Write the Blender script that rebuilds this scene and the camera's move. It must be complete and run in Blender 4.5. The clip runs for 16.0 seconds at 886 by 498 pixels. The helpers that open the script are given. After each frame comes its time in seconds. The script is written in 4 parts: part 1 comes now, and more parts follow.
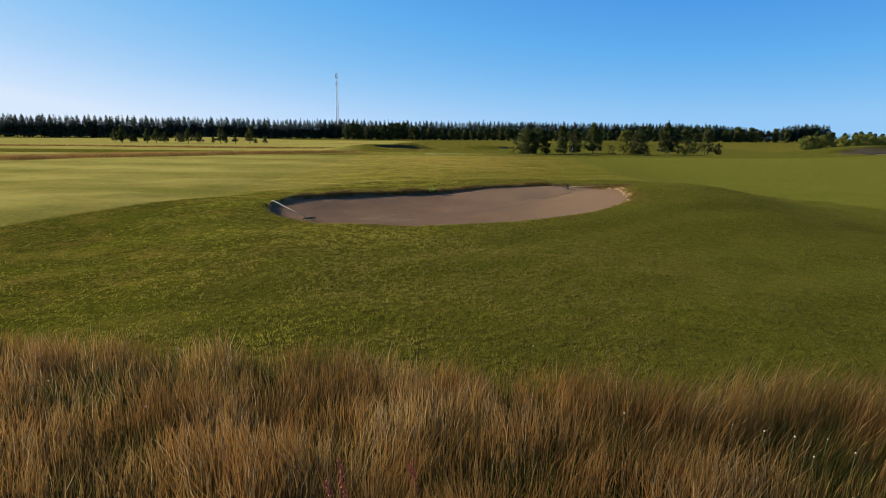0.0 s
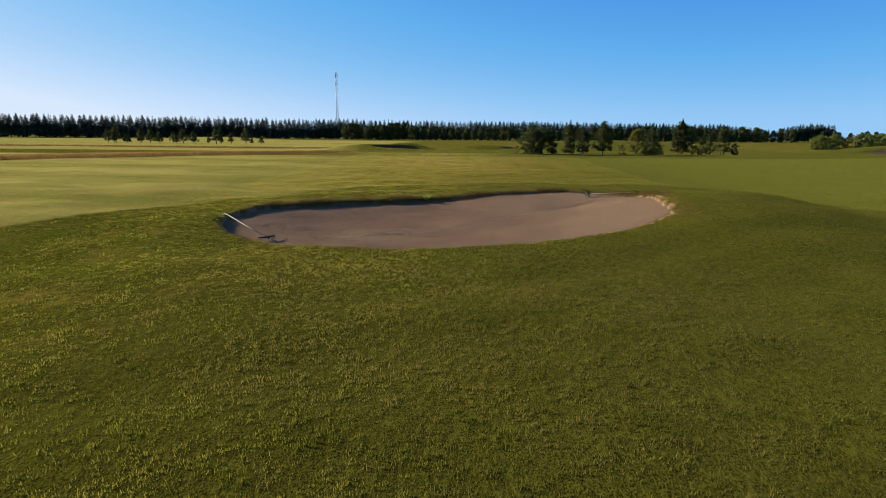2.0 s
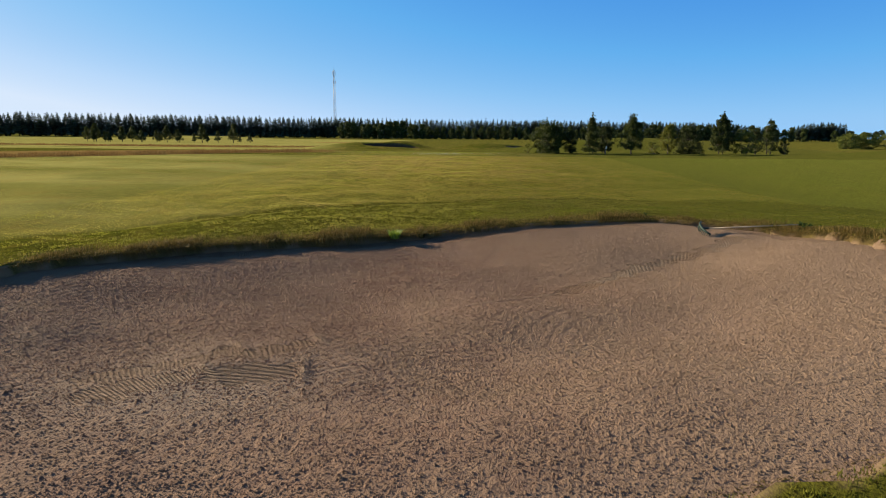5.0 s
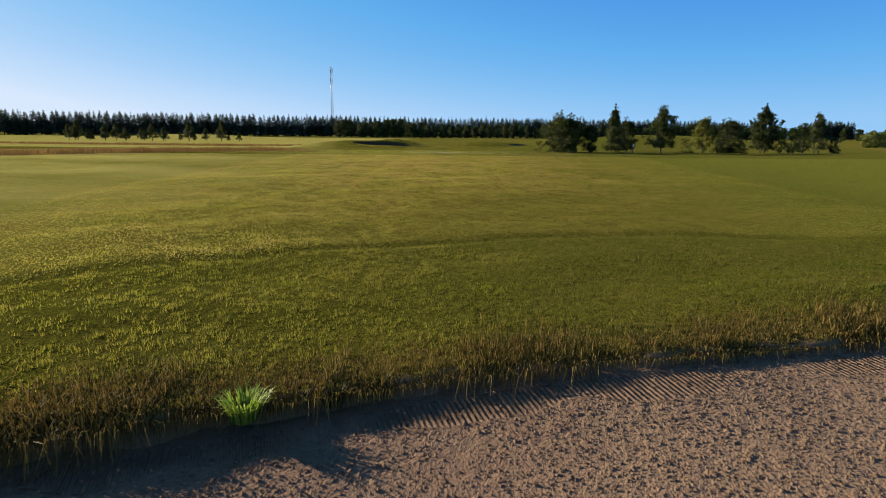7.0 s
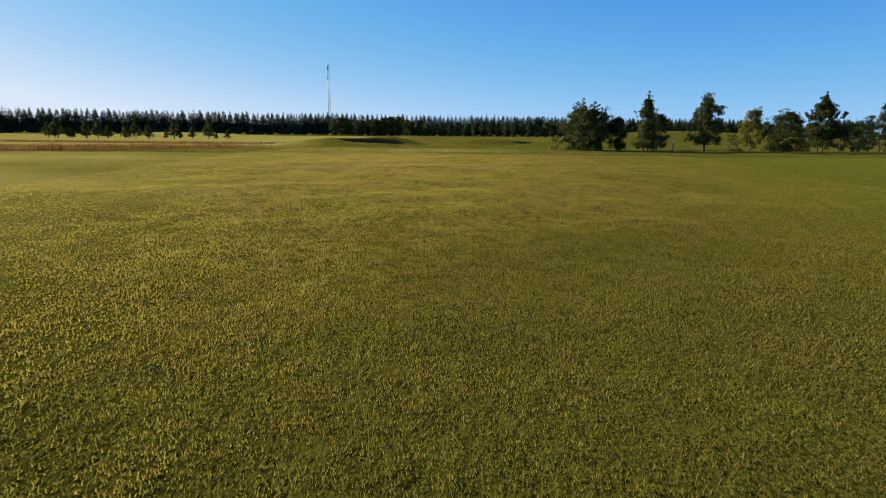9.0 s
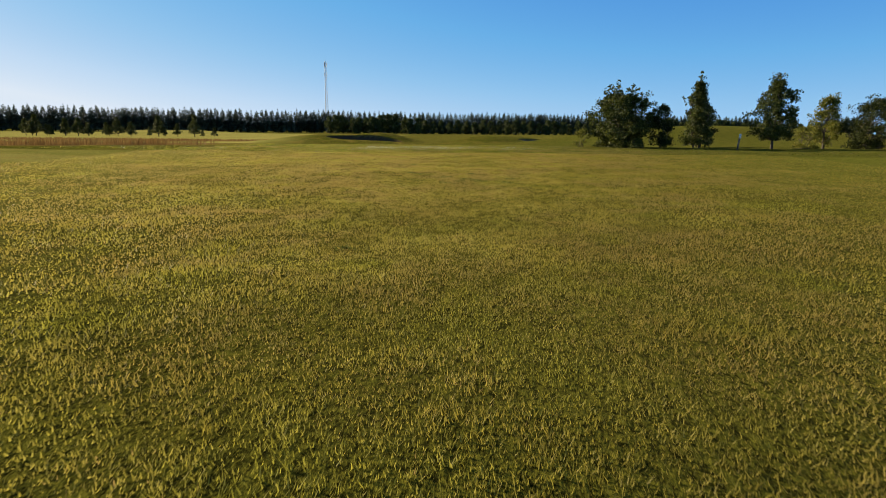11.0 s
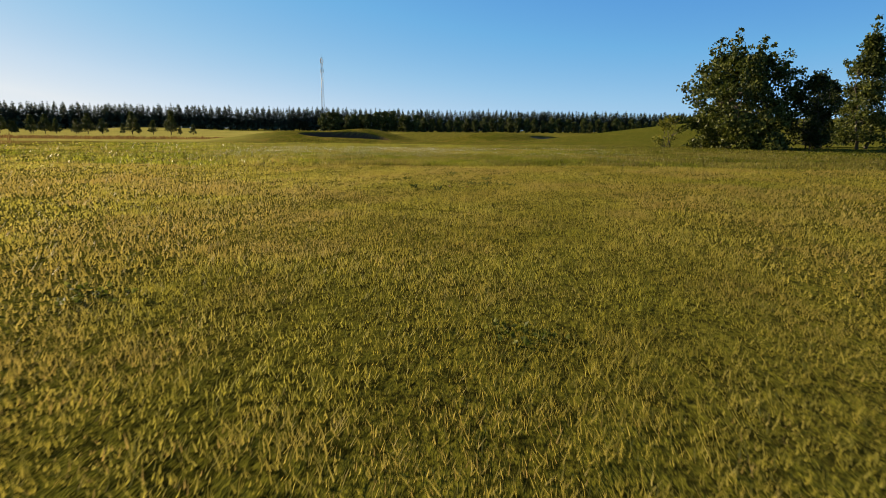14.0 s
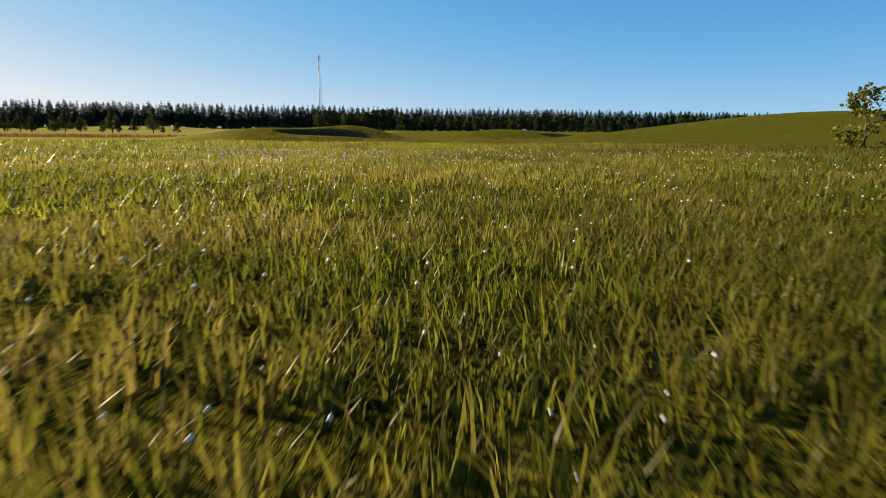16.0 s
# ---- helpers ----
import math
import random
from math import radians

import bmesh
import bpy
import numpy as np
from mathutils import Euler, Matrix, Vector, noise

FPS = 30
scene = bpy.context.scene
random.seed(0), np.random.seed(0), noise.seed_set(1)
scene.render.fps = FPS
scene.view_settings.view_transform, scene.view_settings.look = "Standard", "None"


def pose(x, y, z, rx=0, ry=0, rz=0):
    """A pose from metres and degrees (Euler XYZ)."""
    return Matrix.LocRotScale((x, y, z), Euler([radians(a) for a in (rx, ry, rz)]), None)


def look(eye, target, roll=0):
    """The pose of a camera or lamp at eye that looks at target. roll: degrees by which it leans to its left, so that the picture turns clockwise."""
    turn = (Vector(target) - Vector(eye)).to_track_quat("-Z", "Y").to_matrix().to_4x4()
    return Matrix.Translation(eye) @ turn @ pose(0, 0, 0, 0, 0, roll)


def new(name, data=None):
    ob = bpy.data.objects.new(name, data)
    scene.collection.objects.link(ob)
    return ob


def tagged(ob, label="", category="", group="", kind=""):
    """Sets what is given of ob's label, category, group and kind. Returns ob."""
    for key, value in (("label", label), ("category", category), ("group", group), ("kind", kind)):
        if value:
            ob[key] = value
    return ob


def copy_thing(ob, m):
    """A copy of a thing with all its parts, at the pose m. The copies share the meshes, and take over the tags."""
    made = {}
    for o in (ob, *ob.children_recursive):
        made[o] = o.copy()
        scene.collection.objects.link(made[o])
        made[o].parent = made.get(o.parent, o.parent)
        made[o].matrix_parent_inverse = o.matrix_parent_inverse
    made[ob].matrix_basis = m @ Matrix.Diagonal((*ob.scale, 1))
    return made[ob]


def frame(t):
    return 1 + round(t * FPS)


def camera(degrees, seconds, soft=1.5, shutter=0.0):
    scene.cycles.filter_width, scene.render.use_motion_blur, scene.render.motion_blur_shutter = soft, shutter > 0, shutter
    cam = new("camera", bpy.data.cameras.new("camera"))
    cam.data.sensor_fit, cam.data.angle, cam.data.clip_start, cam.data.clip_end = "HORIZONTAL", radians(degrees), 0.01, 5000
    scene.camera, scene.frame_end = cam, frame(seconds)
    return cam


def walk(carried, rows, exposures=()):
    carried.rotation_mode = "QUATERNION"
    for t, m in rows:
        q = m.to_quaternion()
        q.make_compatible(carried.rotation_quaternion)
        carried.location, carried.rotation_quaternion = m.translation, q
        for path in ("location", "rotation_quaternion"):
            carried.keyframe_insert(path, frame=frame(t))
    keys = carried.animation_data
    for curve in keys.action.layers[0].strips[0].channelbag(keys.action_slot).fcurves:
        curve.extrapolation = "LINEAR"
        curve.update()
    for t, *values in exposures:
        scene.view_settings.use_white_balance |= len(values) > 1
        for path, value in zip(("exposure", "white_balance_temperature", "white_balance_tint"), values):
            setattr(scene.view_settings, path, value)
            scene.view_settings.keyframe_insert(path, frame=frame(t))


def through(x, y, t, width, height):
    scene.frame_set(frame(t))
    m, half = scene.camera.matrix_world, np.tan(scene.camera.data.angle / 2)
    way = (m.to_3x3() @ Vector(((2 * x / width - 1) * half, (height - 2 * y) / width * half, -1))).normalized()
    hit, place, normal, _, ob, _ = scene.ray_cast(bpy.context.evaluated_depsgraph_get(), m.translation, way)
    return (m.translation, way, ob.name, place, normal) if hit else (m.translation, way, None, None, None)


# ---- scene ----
cam = camera(73.7, 16.0, 0.6, 0.055)
# seconds, place, pitch, roll, yaw
ROWS = [
    (0, 0.0, 4.835, 1.712, -10.879, -0.50, 1.913),
    (0.5, 0.0, 5.565, 1.690, -10.876, -0.50, 1.931),
    (1, 0.0, 6.419, 1.670, -10.872, -0.50, 1.951),
    (1.5, 0.0, 7.433, 1.646, -10.866, -0.50, 1.972),
    (2, 0.0, 8.608, 1.615, -10.861, -0.50, 1.992),
    (2.5, 0.0, 9.900, 1.576, -10.857, -0.50, 2.011),
    (3, 0.0, 11.323, 1.531, -10.856, -0.50, 2.028),
    (3.5, 0.0, 12.808, 1.481, -10.858, -0.50, 2.041),
    (4, 0.0, 14.409, 1.426, -10.865, -0.50, 2.050),
    (5, 0.0, 18.000, 1.294, -10.890, -0.50, 2.053),
    (6, 0.0, 21.600, 1.162, -10.928, -0.50, 2.041),
    (7, 0.0, 25.200, 1.070, -10.974, -0.50, 2.025),
    (8, 0.0, 28.800, 0.972, -11.025, -0.50, 2.012),
    (9, 0.0, 32.400, 0.823, -11.083, -0.50, 2.003),
    (10, 0.0, 36.000, 0.672, -11.149, -0.50, 1.993),
    (11, 0.0, 39.600, 0.562, -11.215, -0.50, 1.987),
    (12, 0.0, 43.200, 0.474, -11.273, -0.50, 1.989),
    (13, 0.0, 46.800, 0.409, -11.319, -0.50, 2.002),
    (14, 0.0, 50.400, 0.346, -11.357, -0.50, 2.022),
    (15, 0.0, 54.000, 0.259, -11.392, -0.50, 2.045),
    (16, 0.0, 57.600, 0.165, -11.429, -0.50, 2.067),
]

walk(cam, [(t, pose(x, y, z, 90 + a, r, w)) for t, x, y, z, a, r, w in ROWS],
     [(0, 1.08, 6500, 10), (7.5, 1.08, 6500, 10), (9, 1.08, 6750, 10), (12, 1.10, 7250, 11), (13.5, 1.12, 7600, 11), (16, 1.12, 7600, 11)])

# ---- world, sun, light ----
SUN_AZ = radians(66)      # sun stands this far to the left of +Y
SUN_EL = radians(18)
world = bpy.data.worlds.new("sky")
scene.world = world
world.use_nodes = True
wn = world.node_tree
wn.nodes.clear()
sky = wn.nodes.new("ShaderNodeTexSky")
sky.sky_type = 'NISHITA'
sky.sun_disc = False
sky.sun_elevation = SUN_EL
sky.sun_rotation = -SUN_AZ
sky.altitude = 20
sky.air_density = 1.0
sky.dust_density = 0.3
sky.ozone_density = 2.0
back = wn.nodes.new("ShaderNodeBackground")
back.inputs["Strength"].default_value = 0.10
wout = wn.nodes.new("ShaderNodeOutputWorld")
# the clear morning sky: deep blue overhead, paling towards the sun and the horizon
red = wn.nodes.new("ShaderNodeSeparateColor")
level = wn.nodes.new("ShaderNodeMath")
level.operation = 'DIVIDE'
level.inputs[1].default_value = 12.0
hue = wn.nodes.new("ShaderNodeValToRGB")
SKY_HUES = [(0.5, (.020, .047, .105)), (1.0, (.027, .098, .240)), (1.8, (.035, .149, .370)), (2.7, (.060, .204, .404)),
            (4.4, (.126, .262, .428)), (7.0, (.232, .330, .455)), (10.0, (.325, .385, .465))]
while len(hue.color_ramp.elements) < len(SKY_HUES):
    hue.color_ramp.elements.new(0.5)
for e, (at, c) in zip(hue.color_ramp.elements, SKY_HUES):
    e.position = at / 12.0
    e.color = (*c, 1)
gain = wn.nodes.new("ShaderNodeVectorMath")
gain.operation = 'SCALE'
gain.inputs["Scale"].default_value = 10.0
wn.links.new(sky.outputs[0], red.inputs[0])
wn.links.new(red.outputs[0], level.inputs[0])
wn.links.new(level.outputs[0], hue.inputs[0])
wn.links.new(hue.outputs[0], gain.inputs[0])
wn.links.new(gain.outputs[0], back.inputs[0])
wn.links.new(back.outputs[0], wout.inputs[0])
sun = new("sun", bpy.data.lights.new("sun", 'SUN'))
sun.data.energy = 5.0
sun.data.angle = radians(0.6)
sun.data.color = (1.0, 0.87, 0.64)
sun_way = Vector((-math.sin(SUN_AZ) * math.cos(SUN_EL), math.cos(SUN_AZ) * math.cos(SUN_EL), math.sin(SUN_EL)))
sun.matrix_world = look(sun_way * 50, (0, 0, 0))

# ---- materials ----


class Nodes:
    """Short hand for a node tree."""

    def __init__(self, name):
        self.mat = bpy.data.materials.new(name)
        self.mat.use_nodes = True
        self.tree = self.mat.node_tree
        self.tree.nodes.clear()
        self.out = self.add("ShaderNodeOutputMaterial")

    def add(self, kind, **values):
        node = self.tree.nodes.new(kind)
        for key, value in values.items():
            node.inputs[key.replace("_", " ")].default_value = value
        return node

    def link(self, a, b):
        self.tree.links.new(a, b)

    def noise(self, scale, detail=4.0, rough=0.55, stretch=None, space="Object"):
        tex = self.add("ShaderNodeTexNoise", Scale=scale, Detail=detail, Roughness=rough)
        co = self.add("ShaderNodeTexCoord")
        if stretch:
            mp = self.add("ShaderNodeMapping", Scale=stretch)
            self.link(co.outputs[space], mp.inputs[0])
            self.link(mp.outputs[0], tex.inputs["Vector"])
        else:
            self.link(co.outputs[space], tex.inputs["Vector"])
        return tex.outputs["Fac"]

    def pebbles(self, scale):
        tex = self.add("ShaderNodeTexVoronoi", Scale=scale)
        tex.feature = 'SMOOTH_F1'
        tex.inputs["Smoothness"].default_value = 0.25
        co = self.add("ShaderNodeTexCoord")
        self.link(co.outputs["Object"], tex.inputs["Vector"])
        return self.math('SUBTRACT', 1.0, tex.outputs["Distance"])

    def ramp(self, fac, stops):
        r = self.add("ShaderNodeValToRGB")
        while len(r.color_ramp.elements) < len(stops):
            r.color_ramp.elements.new(0.5)
        for e, (p, c) in zip(r.color_ramp.elements, stops):
            e.position = p
            e.color = (c, c, c, 1) if isinstance(c, (int, float)) else (*c, 1)
        self.link(fac, r.inputs[0])
        return r.outputs[0]

    def mix(self, fac, a, b, blend='MIX'):
        m = self.tree.nodes.new("ShaderNodeMix")
        m.data_type = 'RGBA'
        m.blend_type = blend
        for sock, value in ((m.inputs[0], fac), (m.inputs[6], a), (m.inputs[7], b)):
            if isinstance(value, bpy.types.NodeSocket):
                self.link(value, sock)
            elif isinstance(value, tuple):
                sock.default_value = (*value, 1)
            else:
                sock.default_value = value
        return m.outputs[2]

    def math(self, op, a, b=0.0):
        m = self.tree.nodes.new("ShaderNodeMath")
        m.operation = op
        for sock, value in ((m.inputs[0], a), (m.inputs[1], b)):
            if isinstance(value, bpy.types.NodeSocket):
                self.link(value, sock)
            else:
                sock.default_value = value
        return m.outputs[0]

    def attr(self, name):
        a = self.add("ShaderNodeAttribute")
        a.attribute_name = name
        return a.outputs["Fac"]

    def bump(self, height, strength, distance, base=None):
        b = self.add("ShaderNodeBump", Strength=strength, Distance=distance)
        self.link(height, b.inputs["Height"])
        if base:
            self.link(base, b.inputs["Normal"])
        return b.outputs[0]

    def surface(self, color, rough=0.8, metal=0.0, normal=None, spec=0.5, through=0.0, fuzz=0.0, fuzz_tint=(1.0, 1.0, 1.0)):
        p = self.add("ShaderNodeBsdfPrincipled")
        if fuzz:
            p.inputs["Sheen Weight"].default_value = fuzz
            p.inputs["Sheen Roughness"].default_value = 0.32
            p.inputs["Sheen Tint"].default_value = (*fuzz_tint, 1)
        for sock, value in ((p.inputs["Base Color"], color), (p.inputs["Roughness"], rough), (p.inputs["Metallic"], metal),
                            (p.inputs["Specular IOR Level"], spec)):
            if isinstance(value, bpy.types.NodeSocket):
                self.link(value, sock)
            elif isinstance(value, tuple):
                sock.default_value = (*value, 1)
            else:
                sock.default_value = value
        if normal:
            self.link(normal, p.inputs["Normal"])
        shader = p.outputs[0]
        if through:
            t = self.add("ShaderNodeBsdfTranslucent")
            if isinstance(color, tuple):
                t.inputs[0].default_value = (*color, 1)
            else:
                self.link(color, t.inputs[0])
            m = self.add("ShaderNodeMixShader", Fac=through)
            self.link(shader, m.inputs[1])
            self.link(t.outputs[0], m.inputs[2])
            shader = m.outputs[0]
        self.link(shader, self.out.inputs[0])
        return self.mat


def island(n):
    return n.add("ShaderNodeNewGeometry").outputs["Random Per Island"]


def leafy(name, dark, mid, light, rough=0.5, through=0.3, patch=None, spec=0.25, patch_scale=1.2, odd=None, tufts=False):
    """Blades and leaves: each piece its own tone, with broad patches over them."""
    n = Nodes(name)
    stops = [(0.0, dark), (0.5, mid), (0.82, light)]
    if odd:
        stops += [(0.86, odd)]
    pick = island(n)
    if tufts:
        pick = n.math('ADD', n.math('MULTIPLY', pick, 0.35), n.math('MULTIPLY', n.attr("tone"), 0.65))
    col = n.ramp(pick, stops)
    if tufts:
        col = n.mix(n.attr("withered"), col, n.mix(0.6, col, (0.310, 0.220, 0.072)))
    if patch:
        p = n.ramp(n.noise(patch_scale, 5.0, 0.6), [(0.35, 0.0), (0.68, 1.0)])
        col = n.mix(n.math('MULTIPLY', p, 0.75), col, n.mix(0.6, col, patch), 'MIX')
    return n.surface(col, rough, spec=spec, through=through)


MAT = {}


def ground_material():
    n = Nodes("turf")
    grain = n.noise(25.0, 5.0, 0.8, stretch=(1.0, 0.5, 1.0))
    nap = n.mix(n.ramp(n.attr("thatch_shade"), [(0.2, 0.0), (0.7, 1.0)]), n.noise(48.0, 5.0, 0.8, stretch=(1.0, 0.5, 1.0)), n.noise(65.0, 4.0, 0.8, stretch=(1.0, 0.5, 1.0)))
    clump = n.noise(7.0, 7.0, 0.72, stretch=(0.8, 0.6, 1.0))
    broad = n.noise(0.45, 5.0, 0.6)
    streak = n.noise(1.0, 5.0, 0.6, stretch=(0.05, 0.55, 1.0))
    rough_turf = n.ramp(broad, [(0.3, (0.098, 0.096, 0.006)), (0.55, (0.135, 0.126, 0.010)), (0.75, (0.178, 0.148, 0.017))])
    # dark clumps and flecks paint the shade between tufts and blades
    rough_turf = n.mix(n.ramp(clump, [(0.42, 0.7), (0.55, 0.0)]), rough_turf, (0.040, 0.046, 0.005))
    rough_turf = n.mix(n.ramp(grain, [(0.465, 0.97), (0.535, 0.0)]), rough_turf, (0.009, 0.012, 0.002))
    fair = n.ramp(broad, [(0.3, (0.255, 0.268, 0.040)), (0.55, (0.308, 0.302, 0.052)), (0.75, (0.368, 0.332, 0.066))])
    fair = n.mix(n.ramp(streak, [(0.40, 0.0), (0.62, 0.6)]), fair, (0.330, 0.280, 0.058))
    tuft = n.noise(13.0, 4.0, 0.75, stretch=(1.0, 0.4, 1.0))
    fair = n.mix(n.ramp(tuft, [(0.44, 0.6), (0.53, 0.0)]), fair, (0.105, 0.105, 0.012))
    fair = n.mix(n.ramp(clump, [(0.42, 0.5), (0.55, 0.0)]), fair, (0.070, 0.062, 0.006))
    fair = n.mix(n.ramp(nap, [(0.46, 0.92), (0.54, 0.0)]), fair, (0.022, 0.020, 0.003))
    # paler colour stands in for the sheen of grass towards the sun
    fair = n.mix(n.attr("sunward_pale"), fair, (0.400, 0.345, 0.100))
    col = n.mix(n.attr("fairway"), rough_turf, fair)
    dry = n.ramp(n.noise(0.9, 7.0, 0.7), [(0.48, 0.0), (0.66, 0.65)])
    col = n.mix(dry, col, n.mix(0.55, col, (0.270, 0.165, 0.040)))
    deep = n.ramp(n.noise(0.32, 6.0, 0.65, stretch=(0.7, 1.3, 1.0)), [(0.46, 0.0), (0.62, 0.6)])
    col = n.mix(deep, col, n.mix(0.6, col, (0.075, 0.095, 0.006)))
    straw = n.mix(broad, (0.17, 0.095, 0.030), (0.25, 0.150, 0.046))
    col = n.mix(n.attr("straw"), col, straw)
    # near-black flecks put the shade between blades into the thatch colour
    thatch_shade = n.mix(n.ramp(nap, [(0.43, 0.0), (0.55, 1.0)]), (0.010, 0.011, 0.002), (0.080, 0.075, 0.010))
    # darker green: greener turf plus painted shade away from the sun
    col = n.mix(n.attr("lush_shade"), col, n.mix(0.88, col, n.mix(n.ramp(grain, [(0.45, 0.0), (0.55, 1.0)]), (0.026, 0.036, 0.004), n.mix(n.attr("fairway"), (0.064, 0.074, 0.007), (0.124, 0.146, 0.014)))))
    thatch_shade = n.mix(n.ramp(tuft, [(0.50, 0.0), (0.62, 0.3)]), thatch_shade, (0.150, 0.145, 0.018))
    col = n.mix(n.attr("thatch_shade"), col, thatch_shade)
    col = n.mix(n.math('MULTIPLY', n.attr("rank"), n.ramp(n.noise(2.2, 5.0, 0.65), [(0.3, 0.25), (0.65, 0.9)])), col, (0.130, 0.085, 0.022))
    soil = n.mix(clump, (0.17, 0.108, 0.066), (0.25, 0.165, 0.105))
    # dark brown paints the shade inside the far left bunker
    soil = n.mix(n.attr("hollow_shade"), soil, n.mix(clump, (0.045, 0.030, 0.019), (0.085, 0.058, 0.038)))
    col = n.mix(n.attr("soil"), col, soil)
    b = n.bump(clump, 0.6, 0.04)
    b = n.bump(tuft, 0.7, 0.03, b)
    b = n.bump(grain, 0.8, 0.022, b)
    return n.surface(col, 0.9, normal=b, spec=0.0, fuzz=0.05, fuzz_tint=(0.93, 0.80, 0.24))


def sand_material():
    n = Nodes("bunker_sand")
    grain = n.noise(300.0, 3.0, 0.7)
    broad = n.noise(0.9, 4.0, 0.6)
    col = n.ramp(broad, [(0.3, (0.195, 0.115, 0.078)), (0.55, (0.225, 0.138, 0.095)), (0.75, (0.215, 0.142, 0.092))])
    # yellower dry sand, also painted lighter for sun on the right-hand slope
    col = n.mix(n.attr("dry"), col, (0.300, 0.203, 0.130))
    col = n.mix(n.ramp(n.noise(3.5, 6.0, 0.7), [(0.42, 0.0), (0.66, 0.5)]), col, (0.262, 0.174, 0.112))
    col = n.mix(n.ramp(grain, [(0.35, 0.0), (0.7, 0.45)]), col, (0.168, 0.104, 0.061))
    col = n.mix(n.attr("packed"), col, (0.285, 0.206, 0.144))
    sine = n.math('SINE', n.math('MULTIPLY', n.attr("groove"), 2 * math.pi / 0.032))
    worn = n.ramp(n.noise(5.0, 4.0, 0.65), [(0.31, 0.25), (0.44, 1.0)])
    comb = n.math('MULTIPLY', n.math('MULTIPLY', sine, n.attr("combed")), worn)
    b = n.bump(n.noise(50.0, 3.0, 0.65), 1.0, 0.020)
    b = n.bump(comb, 1.0, 0.030, b)
    b = n.bump(grain, 0.5, 0.004, b)
    return n.surface(col, 0.95, normal=b, spec=0.05)


def bark(name, dark, light):
    n = Nodes(name)
    v = n.noise(14.0, 5.0, 0.65, stretch=(1, 1, 0.25))
    return n.surface(n.mix(v, dark, light), 0.9, normal=n.bump(v, 0.8, 0.02), spec=0.2)


def plain(name, a, b, rough=0.5, metal=0.0, scale=30.0):
    n = Nodes(name)
    v = n.noise(scale, 4.0, 0.6)
    return n.surface(n.mix(v, a, b), n.ramp(v, [(0.3, max(0.05, rough - 0.1)), (0.7, min(1.0, rough + 0.1))]), metal,
                     normal=n.bump(v, 0.2, 0.002))


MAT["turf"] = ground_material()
MAT["sand"] = sand_material()
MAT["blade"] = leafy("grass_blade", (0.044, 0.064, 0.005), (0.195, 0.198, 0.017), (0.350, 0.325, 0.048), 0.55, 0.5,
                     patch=(0.20, 0.155, 0.032), odd=(0.25, 0.18, 0.05), spec=0.08, tufts=True)
MAT["fair_blade"] = leafy("mown_blade", (0.112, 0.118, 0.011), (0.295, 0.272, 0.036), (0.425, 0.378, 0.080), 0.5, 0.55,
                          patch=(0.33, 0.220, 0.055), odd=(0.36, 0.25, 0.08), spec=0.1, tufts=True)
MAT["dew_blade"] = leafy("dewy_blade", (0.024, 0.038, 0.003), (0.155, 0.182, 0.014), (0.400, 0.385, 0.055), 0.34, 0.65,
                         patch=(0.22, 0.165, 0.045), odd=(0.34, 0.17, 0.07), spec=0.12, tufts=True)
# white base colour stands in for the glint of sun on each drop
MAT["dew"] = plain("dew_glint", (0.80, 0.82, 0.80), (0.88, 0.90, 0.90), 0.15, 0.0, 200.0)
MAT["straw"] = leafy("dry_fescue", (0.095, 0.068, 0.027), (0.27, 0.160, 0.048), (0.50, 0.350, 0.13), 0.6, 0.22,
                     patch=(0.34, 0.150, 0.042), patch_scale=0.9, spec=0.15, odd=(0.55, 0.44, 0.25), tufts=True)
MAT["far_straw"] = leafy("far_fescue", (0.16, 0.096, 0.034), (0.235, 0.144, 0.050), (0.32, 0.205, 0.075), 0.7, 0.25,
                         patch=(0.24, 0.120, 0.035), patch_scale=0.3, spec=0.0)
MAT["fescue_green"] = leafy("fescue_green", (0.040, 0.050, 0.010), (0.090, 0.100, 0.018), (0.20, 0.18, 0.045), 0.5, 0.35,
                            patch=(0.13, 0.09, 0.03))
MAT["lip_grass"] = leafy("lip_grass", (0.030, 0.034, 0.007), (0.094, 0.078, 0.018), (0.24, 0.165, 0.050), 0.55, 0.3,
                         patch=(0.15, 0.080, 0.026), patch_scale=1.6, spec=0.06)
MAT["tuft"] = leafy("bright_tuft", (0.12, 0.20, 0.02), (0.24, 0.33, 0.035), (0.38, 0.42, 0.08), 0.45, 0.4)
MAT["weed"] = leafy("weed_leaf", (0.02, 0.036, 0.008), (0.040, 0.065, 0.012), (0.07, 0.10, 0.022), 0.5, 0.3, spec=0.08)
MAT["clover"] = leafy("clover_leaf", (0.035, 0.048, 0.006), (0.078, 0.092, 0.012), (0.17, 0.175, 0.036), 0.55, 0.4, spec=0.12)
MAT["dead_leaf"] = plain("dead_leaf", (0.20, 0.10, 0.035), (0.34, 0.19, 0.07), 0.8, scale=120)
MAT["seed"] = plain("white_seed_head", (0.62, 0.56, 0.44), (0.75, 0.70, 0.58), 0.9)
MAT["dock"] = plain("rust_dock_seed", (0.30, 0.07, 0.035), (0.42, 0.13, 0.07), 0.9)
MAT["leaf_a"] = leafy("leaf_olive", (0.022, 0.031, 0.005), (0.048, 0.062, 0.009), (0.100, 0.110, 0.020), 0.5, 0.3, spec=0.2)
MAT["leaf_b"] = leafy("leaf_dark", (0.012, 0.018, 0.004), (0.028, 0.037, 0.007), (0.058, 0.066, 0.014), 0.5, 0.25, spec=0.12)
